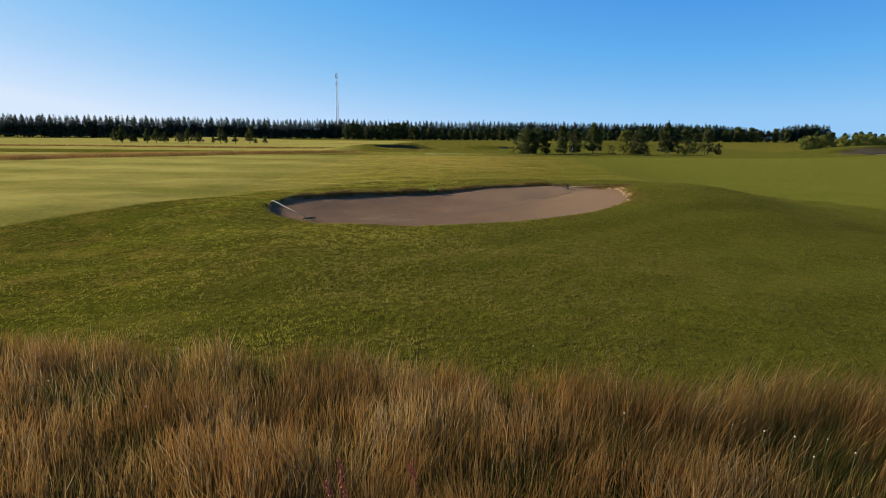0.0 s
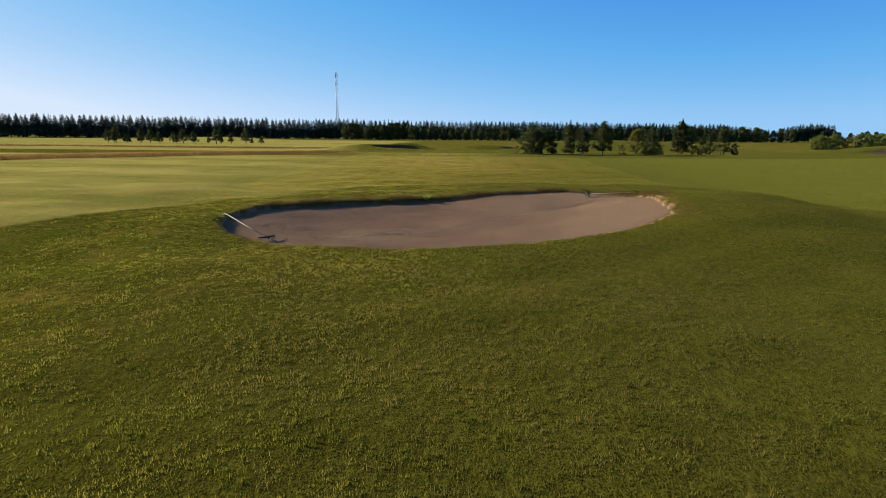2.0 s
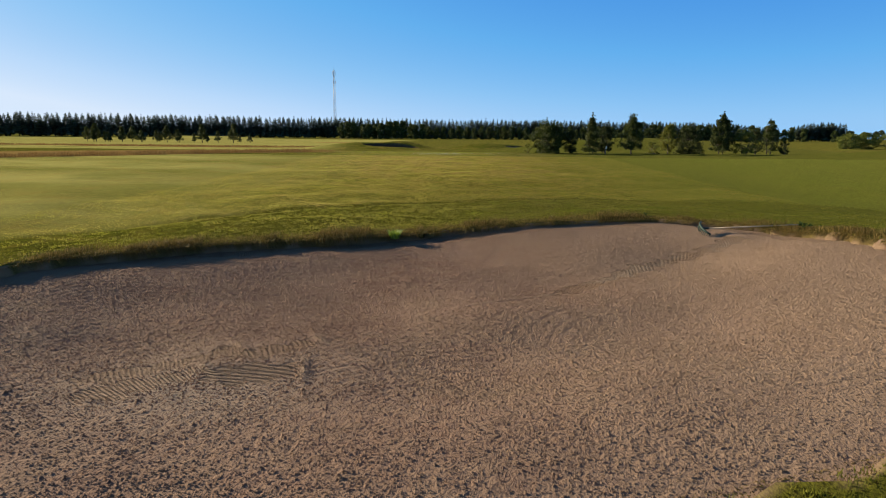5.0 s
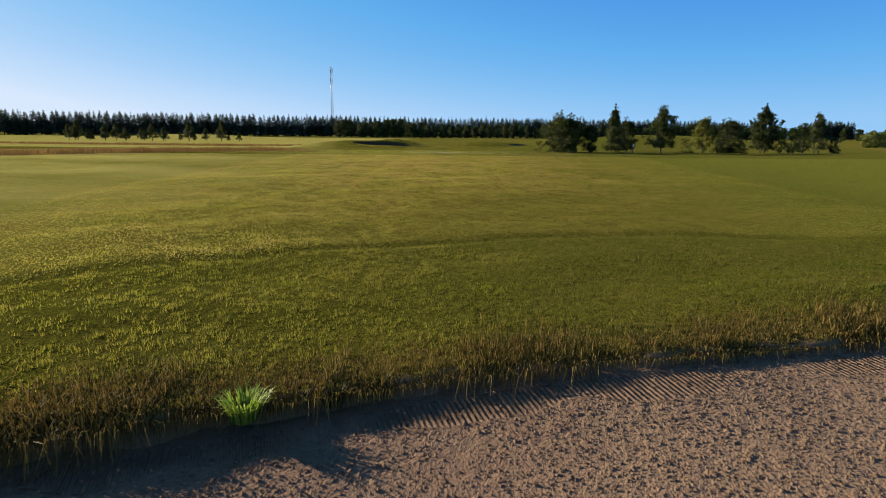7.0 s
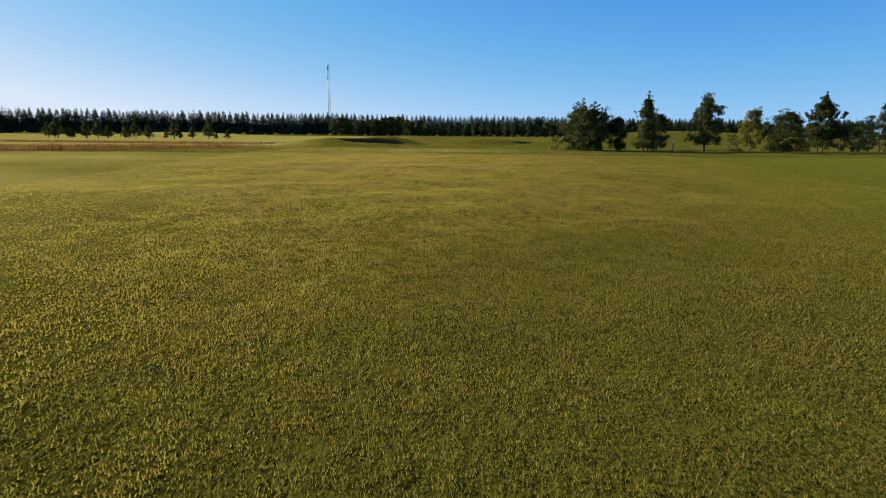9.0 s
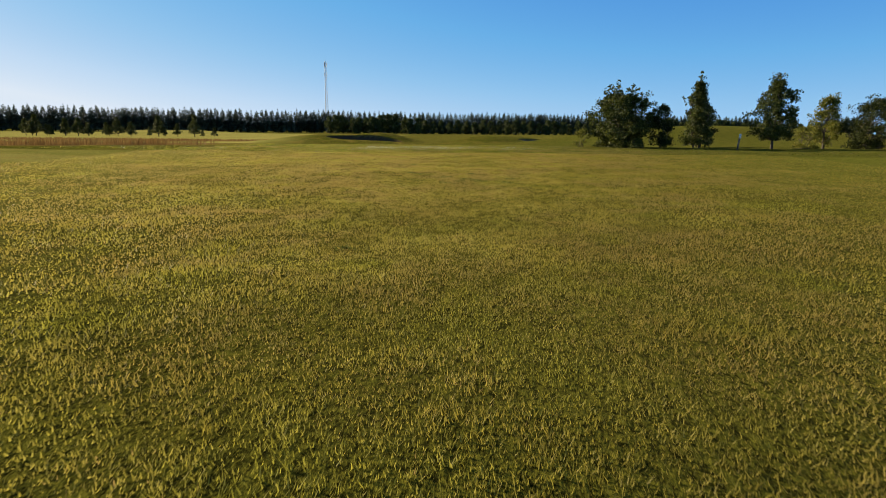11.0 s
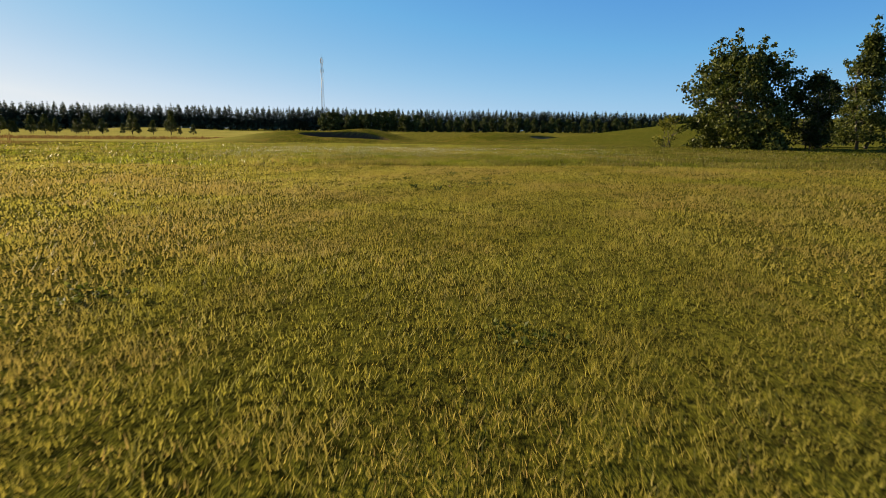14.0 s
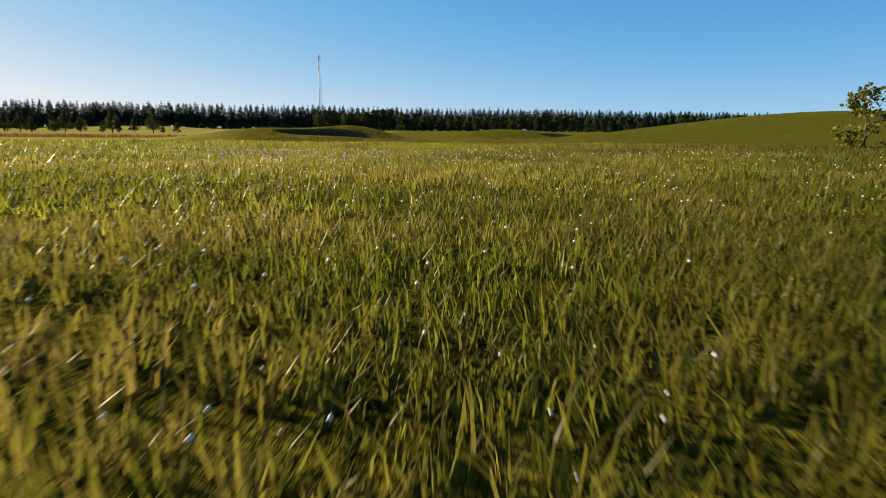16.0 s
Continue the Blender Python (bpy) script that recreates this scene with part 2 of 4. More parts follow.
MAT["leaf_c"] = leafy("leaf_yellowish", (0.070, 0.078, 0.010), (0.140, 0.145, 0.020), (0.230, 0.210, 0.040), 0.5, 0.35, spec=0.12)
MAT["willow"] = leafy("leaf_willow", (0.060, 0.078, 0.014), (0.120, 0.140, 0.026), (0.19, 0.20, 0.045), 0.55, 0.35, spec=0.1)
# spruce and wood foliage paled, the haze of distance painted into its colour
MAT["needle"] = leafy("spruce_needle_hazy", (0.034, 0.050, 0.038), (0.066, 0.090, 0.060), (0.115, 0.137, 0.080), 0.6, 0.15)
MAT["leaf_wood_hazy"] = leafy("leaf_wood_hazy", (0.026, 0.038, 0.012), (0.050, 0.066, 0.018), (0.088, 0.102, 0.028), 0.55, 0.25, spec=0.1)
MAT["needle_pine"] = leafy("pine_needle", (0.020, 0.030, 0.009), (0.044, 0.056, 0.014), (0.085, 0.092, 0.024), 0.55, 0.3, spec=0.1)
MAT["bark"] = bark("bark_grey", (0.045, 0.036, 0.028), (0.12, 0.10, 0.08))
MAT["bark_dark"] = bark("bark_dark", (0.025, 0.02, 0.016), (0.07, 0.055, 0.045))
MAT["rake_wood"] = plain("rake_handle", (0.50, 0.38, 0.24), (0.66, 0.54, 0.38), 0.55, scale=60)
MAT["rake_head"] = plain("rake_green_plastic", (0.006, 0.020, 0.012), (0.012, 0.032, 0.020), 0.8)
MAT["rake_metal"] = plain("rake_grey_tube", (0.20, 0.18, 0.15), (0.30, 0.27, 0.22), 0.5, 0.0)
MAT["mast"] = plain("galvanised_steel", (0.30, 0.31, 0.33), (0.45, 0.46, 0.48), 0.5, 0.5, 2.0)
MAT["antenna"] = plain("antenna_grey", (0.42, 0.43, 0.45), (0.55, 0.56, 0.58), 0.5, 0.0, 2.0)
MAT["post"] = plain("post_dark", (0.05, 0.045, 0.04), (0.10, 0.09, 0.08), 0.7)
MAT["white"] = plain("white_paint", (0.68, 0.68, 0.66), (0.80, 0.80, 0.78), 0.5)

# ---- mesh helpers ----


def smooth(a, b, x):
    t = np.clip((x - a) / (b - a), 0, 1)
    return t * t * (3 - 2 * t)


def mesh_from(name, verts, faces, material, smooth_shade=False):
    """A mesh from arrays; faces all of one size."""
    verts = np.asarray(verts, dtype=np.float32)
    faces = np.asarray(faces, dtype=np.int32)
    me = bpy.data.meshes.new(name)
    k = faces.shape[1]
    me.vertices.add(len(verts))
    me.vertices.foreach_set("co", verts.ravel())
    me.loops.add(faces.size)
    me.loops.foreach_set("vertex_index", faces.ravel())
    me.polygons.add(len(faces))
    me.polygons.foreach_set("loop_start", np.arange(len(faces), dtype=np.int32) * k)
    me.polygons.foreach_set("use_smooth", np.full(len(faces), smooth_shade))
    me.update(calc_edges=True)
    me.materials.append(material)
    return me


def part(name, bm, material, parent, label=""):
    me = bpy.data.meshes.new(name)
    bm.to_mesh(me)
    bm.free()
    me.materials.append(material)
    ob = new(name, me)
    ob.parent = parent
    return tagged(ob, label)


def part_mesh(name, me, parent, label=""):
    ob = new(name, me)
    ob.parent = parent
    return tagged(ob, label)


def thing(name, m, label, category, group="", kind=""):
    ob = new(name)
    ob.matrix_world = m
    return tagged(ob, label, category, group, kind)


def tube(bm, pts, radii, sides=6, cap=True):
    """A tapered tube along points."""
    rings = []
    pts = [Vector(p) for p in pts]
    for i, p in enumerate(pts):
        d = (pts[min(i + 1, len(pts) - 1)] - pts[max(i - 1, 0)]).normalized()
        u = d.cross(Vector((0.3, 0.9, 0.2)))
        if u.length < 1e-3:
            u = d.cross(Vector((1, 0, 0)))
        u.normalize()
        v = d.cross(u)
        rings.append([bm.verts.new(p + radii[i] * (math.cos(a) * u + math.sin(a) * v))
                      for a in (2 * math.pi * k / sides for k in range(sides))])
    for a, b in zip(rings, rings[1:]):
        for k in range(sides):
            f = bm.faces.new((a[k], a[(k + 1) % sides], b[(k + 1) % sides], b[k]))
            f.smooth = True
    if cap:
        bm.faces.new(rings[0][::-1])
        bm.faces.new(rings[-1])


def box(bm, lo, hi):
    v = [bm.verts.new((x, y, z)) for x in (lo[0], hi[0]) for y in (lo[1], hi[1]) for z in (lo[2], hi[2])]
    for f in ((0, 1, 3, 2), (4, 6, 7, 5), (0, 4, 5, 1), (2, 3, 7, 6), (0, 2, 6, 4), (1, 5, 7, 3)):
        bm.faces.new([v[i] for i in f])


# ---- the lie of the land ----
PROFILE_Y = [-300, -50, 0, 12, 17, 20, 24, 29, 33, 38, 43, 50, 57, 66, 80, 100, 172, 260, 6000]
PROFILE_Z = [-2.0, -1.5, -1.15, -.98, -.83, -.67, -.52, -.40, -.40, -.36, -.26, -.14, -.02, -.03, -.36, -.80, -.70, -.4, -.4]
_yy = np.arange(-300, 400, 0.25)
_zz = np.interp(_yy, PROFILE_Y, PROFILE_Z)
_k = np.hanning(17)
_zz[10:-10] = np.convolve(_zz, _k / _k.sum(), mode="same")[10:-10]

# outline of the sand, anticlockwise from its far end
RIM = [(-6.12, 23.1), (-5.75, 22.35), (-5.1, 21.7), (-4.3, 21.1), (-3.4, 20.78), (-2.6, 20.62), (-1.8, 20.52), (-1.0, 20.5), (-.2, 20.5),
       (.5, 20.66), (1.3, 20.86), (2.1, 21.06), (2.85, 21.3), (3.7, 21.85), (4.3, 22.2), (4.75, 22.6), (5.15, 23.15), (5.3, 23.7), (5.42, 24.9),
       (5.55, 26.4), (5.35, 27.8), (4.4, 28.8), (3.1, 29.1), (2.06, 28.95), (1.38, 28.8), (.08, 28.68), (-.82, 28.48), (-1.29, 28.27), (-1.83, 28.02), (-2.6, 27.76),
       (-3.3, 27.55), (-4.1, 27.12), (-4.8, 26.65), (-5.5, 26.15), (-6.15, 25.2), (-6.32, 24.2)]


def rounded(points, times=3):
    p = np.array(points, dtype=float)
    for _ in range(times):
        q = np.roll(p, -1, axis=0)
        p = np.stack([0.75 * p + 0.25 * q, 0.25 * p + 0.75 * q], axis=1).reshape(-1, 2)
    return p


RIMLINE = rounded(RIM, 2)


def inside(poly, x, y):
    """Signed distance to a closed outline, above nought inside it."""
    x, y = np.asarray(x, float), np.asarray(y, float)
    best = np.full(x.shape, 1e9)
    odd = np.zeros(x.shape, bool)
    for a, b in zip(poly, np.roll(poly, -1, axis=0)):
        d = b - a
        t = np.clip(((x - a[0]) * d[0] + (y - a[1]) * d[1]) / (d @ d), 0, 1)
        best = np.minimum(best, np.hypot(x - a[0] - t * d[0], y - a[1] - t * d[1]))
        if d[1] != 0:
            cross = ((a[1] > y) != (b[1] > y)) & (x < d[0] * (y - a[1]) / d[1] + a[0])
            odd ^= cross
    return np.where(odd, best, -best)


def bell(x, y, cx, cy, sx, sy):
    return np.exp(-(((x - cx) / sx) ** 2 + ((y - cy) / sy) ** 2) / 2)


def lattice(x, y, cell, seed):
    """Smooth random values, 0 to 1, on a square lattice."""
    table = np.random.default_rng(seed).uniform(0, 1, (256, 256))
    u, v = np.asarray(x) / cell, np.asarray(y) / cell
    i, j = np.floor(u).astype(int), np.floor(v).astype(int)
    f, g = u - i, v - j
    f, g = f * f * (3 - 2 * f), g * g * (3 - 2 * g)
    i, j, k, m = i % 256, j % 256, (i + 1) % 256, (j + 1) % 256
    return (table[i, j] * (1 - f) + table[k, j] * f) * (1 - g) + (table[i, m] * (1 - f) + table[k, m] * f) * g


# outline of the semi-rough that rings the bunker
COLLAR = rounded([(-40, 5), (-40, 13), (-22, 14.5), (-14.5, 17.4), (-12.5, 20.2), (-11, 22.3), (-9.4, 25), (-8.2, 26.9), (-6.5, 29.3), (-4.75, 30.95),
                  (-2.8, 32.5), (-.3, 33.7), (2.3, 34.2), (4.5, 34.3), (7, 34.2), (9.5, 33.9), (12, 32.7), (13.2, 30.5), (14.2, 26), (15.5, 20),
                  (22, 14.5), (40, 12), (40, 5)], 2)


def edge_dip(x, y):
    """The shallow trough that mowing has left along the edge of the fairway."""
    d = np.full(np.shape(x), -9.0)
    m = (np.abs(x) < 14) & (y > 26) & (y < 36)
    if np.any(m):
        d[m] = inside(COLLAR, x[m], y[m])
    return -0.042 * np.exp(-((d - 0.18) / 0.22) ** 2) * smooth(26.5, 29, y)


def waves(x, y):
    """Gentle unevenness of the turf."""
    near = np.exp(-(np.maximum(0, np.hypot(x, y - 30) - 40) / 60) ** 2)
    soft = 0.018 * np.sin(x * 0.9 + 1.3 * np.sin(y * 0.35)) + 0.016 * np.sin(y * 0.75 + 1.1 * np.sin(x * 0.45) + 2)
    soft = soft + 0.008 * np.sin(x * 2.1 + y * 1.3) + 0.007 * np.sin(x * 1.2 - y * 2.6 + 1)
    uneven = 0.07 * (lattice(x, y * 1.3, 2.4, 61) - 0.5) + 0.045 * (lattice(x, y * 1.4, 1.15, 62) - 0.5)
    calm = 1 - 0.45 * smooth(31, 36, y) - 0.25 * smooth(42, 50, y)
    return near * (1.6 * soft * calm + uneven * calm * smooth(55, 51, y))


# far mounds: middle, half sizes, height
MOUNDS = [(-15.5, 104.5, 4.2, 2.6, .98), (-8.4, 105, 2.5, 2.4, .95), (2.3, 106, 2.7, 2.6, .92), (7.3, 107, 2.3, 2.5, .62),
          (17.3, 87, 7.4, 6, 1.5), (31, 88, 7.5, 6, .9), (11, 96, 5.0, 6, .2), (39, 63, 5.5, 4.0, .95), (50, 66, 9, 5, .5), (-88, 215, 12, 12, 1.2)]


def land(x, y):
    x, y = np.asarray(x, float), np.asarray(y, float)
    z = np.interp(y, _yy, _zz)
    z = z + 0.57 * bell(x, y, 7.2, 24.6, 3.2, 3.5)
    z = z - 0.16 * smooth(4, 10, -x) * smooth(23.5, 19, y)
    z = z + 0.10 * bell(x, y, 0.5, 29.6, 3.5, 1.0) - 0.06 * bell(x, y, -4.8, 28.4, 2.4, 2.2)
    for cx, cy, sx, sy, h in MOUNDS:
        z = z + h * bell(x, y, cx, cy, sx, sy)
    # hollows of the far bunkers
    z = z + 0.12 * bell(x, y, -10, 100.0, 3.5, 0.8) - 0.55 * smooth(1.0, 0.82, np.hypot((x + 10.4) / 4.1, (y - 102.2 + 0.14 * (x + 10)) / 1.0))
    z = z - 0.25 * smooth(1.0, 0.75, np.hypot((x - 8.4) / 2.6, (y - 104.3) / 0.8))
    z = z - 0.55 * smooth(1.0, 0.8, np.hypot((x - 40) / 6.0, (y - 59.8) / 2.2))
    z = z - 0.42 * smooth(-34, -46, x) * smooth(146, 160, y) * smooth(222, 200, y)
    z = z - 0.24 * smooth(7.2, 13, x) * smooth(14, 19, y) * smooth(58, 40, y)
    return z + waves(x, y) + edge_dip(np.atleast_1d(x), np.atleast_1d(y)).reshape(np.shape(x))


def sand_level(x, y):
    d = np.maximum(inside(RIMLINE, x, y), 0)
    step = 0.05 + 0.09 * smooth(23.6, 26.3, y) * smooth(2.2, -2.4, x) + 0.09 * smooth(-4.2, -5.8, x) * smooth(26.3, 23.6, y)
    base = land(x, y) - 0.57 * bell(x, y, 7.2, 24.6, 3.2, 3.5) * 0.15
    return base - step - 0.24 * smooth(0, 3.2, d)


# ---- the ground, one sheet to the horizon ----


def grid_mesh(name, xs, ys, material):
    X, Y = np.meshgrid(xs, ys)
    nx, ny = len(xs), len(ys)
    i = np.arange(nx * ny).reshape(ny, nx)
    faces = np.stack([i[:-1, :-1], i[:-1, 1:], i[1:, 1:], i[1:, :-1]], axis=-1).reshape(-1, 4)
    return X.ravel(), Y.ravel(), faces


def steps(*runs):
    out = []
    for a, b, n in runs:
        out += list(np.linspace(a, b, n, endpoint=False))
    return np.array(out + [runs[-1][1]])


def add_attr(me, name, values):
    me.attributes.new(name, 'FLOAT', 'POINT').data.foreach_set("value", np.asarray(values, dtype=np.float32))


def fairway_mask(x, y):
    """1 on the closely mown fairway, 0 on the semi-rough."""
    x, y = np.asarray(x, float), np.asarray(y, float)
    d = np.full(x.shape, 1.0)
    m = (np.abs(x) < 41) & (y > 4) & (y < 36)
    d[m] = -inside(COLLAR, x[m], y[m])
    near = smooth(-0.12, 0.12, d + 0.25 * (lattice(x, y, 0.8, 3) - 0.5)) * smooth(9.0, 12.0, y)
    field = smooth(66, 72, y) * smooth(236, 228, y) * smooth(-14, -24, x)
    return near * smooth(56.75, 56.6, y - 0.02 * x) * smooth(-95, -90, x) * smooth(95, 90, x) + field


def straw_mask(x, y):
    w = 1.5 * np.sin(x * 0.11) + 0.8 * np.sin(x * 0.31 + 1)
    front = y + 0.5 * w - np.minimum(60.5, 58.6 + 0.8 * (x + 14))
    a = smooth(0, 0.8, front) * smooth(14, 11, front) * smooth(-8, -13, x)
    b = smooth(108, 110, y + w) * smooth(120, 117, y + w) * smooth(-17, -25, x) + smooth(160, 162, y) * smooth(171, 169, y) * smooth(-18, -26, x) + smooth(108.5, 110, y) * smooth(120, 116, y) * smooth(9, 7, x) * smooth(-22, -20, x)
    q = y - 0.36 * (x + 117)
    c = smooth(238, 241, q + w) * smooth(256, 252, q + w) * smooth(-62, -50, x) * smooth(40, 20, x)
    d = smooth(11.2, 10.7, y + 0.15 * w + 0.045 * x)
    return np.clip(a + b + c * 0.8 + d, 0, 1)


def thatch_shade_mask(x, y):
    """Where single blades stand, dark colour paints the shade in the thatch between them."""
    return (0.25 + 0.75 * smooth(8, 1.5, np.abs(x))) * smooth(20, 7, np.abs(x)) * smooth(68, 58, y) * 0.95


xs = steps((-4000, -400, 12), (-400, -80, 22), (-80, -16, 34), (-16, -6.8, 34), (-6.8, 6.4, 96), (6.4, 16, 34), (16, 80, 40),
           (80, 400, 22), (400, 4000, 12))
ys = steps((-300, -20, 12), (-20, 9, 29), (9, 19.6, 40), (19.6, 29.6, 108), (29.6, 36, 58), (36, 56, 56), (56, 62, 12), (62, 98, 50), (98, 101, 12), (101, 104.4, 36), (104.4, 109, 16), (109, 330, 60), (330, 5000, 20))
gx, gy, gf = grid_mesh("ground", xs, ys, MAT["turf"])
gz = land(gx, gy)
gd = np.where((np.abs(gx) < 9) & (np.abs(gy - 24.5) < 8), inside(RIMLINE, gx, gy), -9.0)
ragged = 0.03 * np.sin(gx * 9.0 + np.sin(gy * 7)) + 0.04 * np.sin(gy * 13 + gx * 5)
inner = smooth(0.0, 0.07, gd + ragged)
bare = smooth(-0.05, 0.0, gd + ragged)
gz = np.where(gd > -0.15, gz + (sand_level(gx, gy) - 0.25 - gz) * inner, gz)
me = mesh_from("ground", np.stack([gx, gy, gz], axis=1), gf, MAT["turf"], True)
add_attr(me, "fairway", fairway_mask(gx, gy))
add_attr(me, "straw", straw_mask(gx, gy))
add_attr(me, "thatch_shade", thatch_shade_mask(gx, gy))
# grows to the right, where shade is painted over the greener turf
add_attr(me, "lush_shade", 0.95 * smooth(-2, 10, gx + np.sin(gy * 0.5)) * smooth(125, 95, gy) * smooth(10.5, 11.5, gy))
# brightness on the sunward left, painted into the fairway colour
add_attr(me, "sunward_pale", 0.72 * smooth(4, -16, gx + 2 * np.sin(gy * 0.4)) * (0.75 + 0.25 * np.sin(gy * 0.9 + gx * 0.12)))
add_attr(me, "rank", smooth(-0.6, -0.15, gd + 0.3 * (lattice(gx, gy, .5, 71) - .5)) * np.maximum(smooth(25.5, 27.5, gy), 0.8 * smooth(4.2, 5.2, gx)))
far_sand = (smooth(1.0, 0.96, np.hypot((gx + 10.4) / 4.1, (gy - 102.2 + 0.14 * (gx + 10)) / 1.0)) + smooth(0.98, 0.9, np.hypot((gx - 8.4) / 2.6, (gy - 104.3) / 0.8))
            + smooth(0.98, 0.92, np.hypot((gx - 40) / 6.0, (gy - 59.8) / 2.2)))
add_attr(me, "soil", np.clip(bare + far_sand, 0, 1))
# the hollow whose shade is painted into its sand colour
add_attr(me, "hollow_shade", smooth(1.02, 0.98, np.hypot((gx + 10.4) / 4.1, (gy - 102.2 + 0.14 * (gx + 10)) / 1.0)))
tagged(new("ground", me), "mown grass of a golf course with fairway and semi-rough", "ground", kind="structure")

# ---- the sand of the bunker ----
NX, NY = 480, 360
sx, sy, sf = grid_mesh("sand", np.linspace(-6.6, 5.9, NX), np.linspace(20.2, 29.4, NY), MAT["sand"])
sd = inside(RIMLINE, sx, sy)
sz = sand_level(sx, sy)
# raked strips: start, end, half width
STRIPS = [((1.15, 25.42), (4.45, 27.72), .175), ((-3.3, 22.6), (-2.2, 23.5), .20), ((-2.2, 23.2), (-1.5, 23.75), .17),
          ((-2.25, 22.78), (-1.45, 22.95), .24), ((-3.1, 22.25), (-2.35, 22.95), .20)]
berm = np.zeros_like(sx)
combed = np.zeros_like(sx)
groove = np.zeros_like(sx)
swept = np.zeros_like(sx)
for a, b, half in STRIPS:
    a, b = np.array(a), np.array(b)
    u = (b - a) / np.linalg.norm(b - a)
    along = (sx - a[0]) * u[0] + (sy - a[1]) * u[1]
    across = -(sx - a[0]) * u[1] + (sy - a[1]) * u[0]
    wob = 0.05 * np.sin(along * 2.2)
    fray = 0.05 * np.sin(along * 9 + 2 * np.sin(along * 4)) + 0.04 * np.sin(along * 23 + across * 8)
    m = smooth(half, half - 0.10, np.abs(across + wob) + fray) * smooth(-0.08, 0.12, along + fray) * smooth(0.08, -0.12, along - np.linalg.norm(b - a) + fray)
    groove = np.where(m > combed, across + wob, groove)
    combed = np.maximum(combed, m)
    if np.linalg.norm(b - a) > 2:
        swept = m
    # sand pushed up where the rake was lifted
    berm = np.maximum(berm, bell(along, across + wob, np.linalg.norm(b - a) + .05, 0, .03, half * .8))
# teeth marks dragged down the face under the far lip
edge = smooth(0.12, 0.18, sd) * smooth(0.44, 0.34, sd + 0.16 * lattice(sx, sy, .35, 14)) * smooth(26.2, 27.0, sy) * smooth(-0.9, -0.2, np.sin(sx * 2.7) + np.sin(sx * 1.1 + 1))
groove = np.where(edge > combed, sx * 0.95 + 0.35 * sy, groove)
combed = np.maximum(combed, 0.55 * edge)
rng = np.random.default_rng(4)
lump = np.zeros_like(sx)
for k in range(26):
    ang, wl = rng.uniform(0, math.pi), rng.uniform(0.08, 0.22)
    lump += math.sqrt(wl) * np.sin((sx * math.cos(ang) + sy * math.sin(ang)) * 2 * math.pi / wl + rng.uniform(0, 6.28)
                                   + 1.5 * np.sin(sx * rng.uniform(1, 4) + rng.uniform(0, 6)) + 1.5 * np.sin(sy * rng.uniform(1, 4)))
# old circular rake sweeps
sweep = np.zeros_like(sx)
for cx, cy, inner, outer, wave in ((-2.6, 22.2, .7, 2.6, .115), (.1, 21.6, .9, 2.9, .125), (2.4, 23.4, .8, 3.2, .12), (-4.3, 24.6, .5, 1.8, .115)):
    r = np.hypot(sx - cx, (sy - cy) * 1.1)
    sweep += np.sin(r * 2 * math.pi / wave) * smooth(inner, inner + .3, r) * smooth(outer, outer - .6, r) * smooth(0.35, 0.75, lattice(sx, sy, .7, int(cx * 10 + 90)))
# loose crumbs
crumb = rng.normal(0, 1, (NY, NX))
crumb = crumb + 0.12 * (np.roll(crumb, 1, 0) + np.roll(crumb, -1, 0) + np.roll(crumb, 1, 1) + np.roll(crumb, -1, 1))
crumb = (crumb / crumb.std()).ravel() * (0.8 + 0.7 * (lattice(sx, sy, 0.5, 8) - 0.3))
# scattered footmarks and deeper pits
pits = smooth(0.78, 0.95, lattice(sx, sy, 0.075, 9)) * smooth(0.45, 0.7, lattice(sx, sy, 0.9, 10))
line = (sy - 24.71) - (sx + .14) * .516
scratch = bell(line, 0 * line, 0, 0, .02, 1) * smooth(-.2, .1, sx) * smooth(1.5, 1.2, sx)
sz = sz + (1 - 0.8 * combed) * (crumb * 0.0013 + lump * 0.0005 + 0.0017 * sweep - 0.0015 * pits) - combed * 0.004 + 0.016 * berm + 0.010 * scratch
keep = (sd[sf] > -0.22).any(axis=1)
used = np.unique(sf[keep])
remap = np.full(len(sx), -1)
remap[used] = np.arange(len(used))
sz = np.where(sd < 0, np.minimum(sz, land(sx, sy) - 0.06), sz)
me = mesh_from("bunker_sand", np.stack([sx, sy, sz], axis=1)[used], remap[sf[keep]], MAT["sand"])
add_attr(me, "combed", combed[used])
add_attr(me, "groove", groove[used])
add_attr(me, "packed", (bell(sx, sy, -2.3, 22.6, 0.9, 0.6) * 0.8 + 0.8 * swept * smooth(0.25, 0.6, lattice(sx, sy, 0.4, 15)))[used])
# grows to the right, painting in sun on the rising sand, plus dry berms
dry = np.clip(smooth(-1.0, 4.5, sx + 1.5 * (lattice(sx, sy, 1.4, 12) - .5)) * .8 + scratch * .7 + berm * .5, 0, 1)
add_attr(me, "dry", dry[used])
tagged(new("bunker_sand", me), "raked pinkish-beige bunker sand with lumps and rake grooves", "sand", kind="structure")


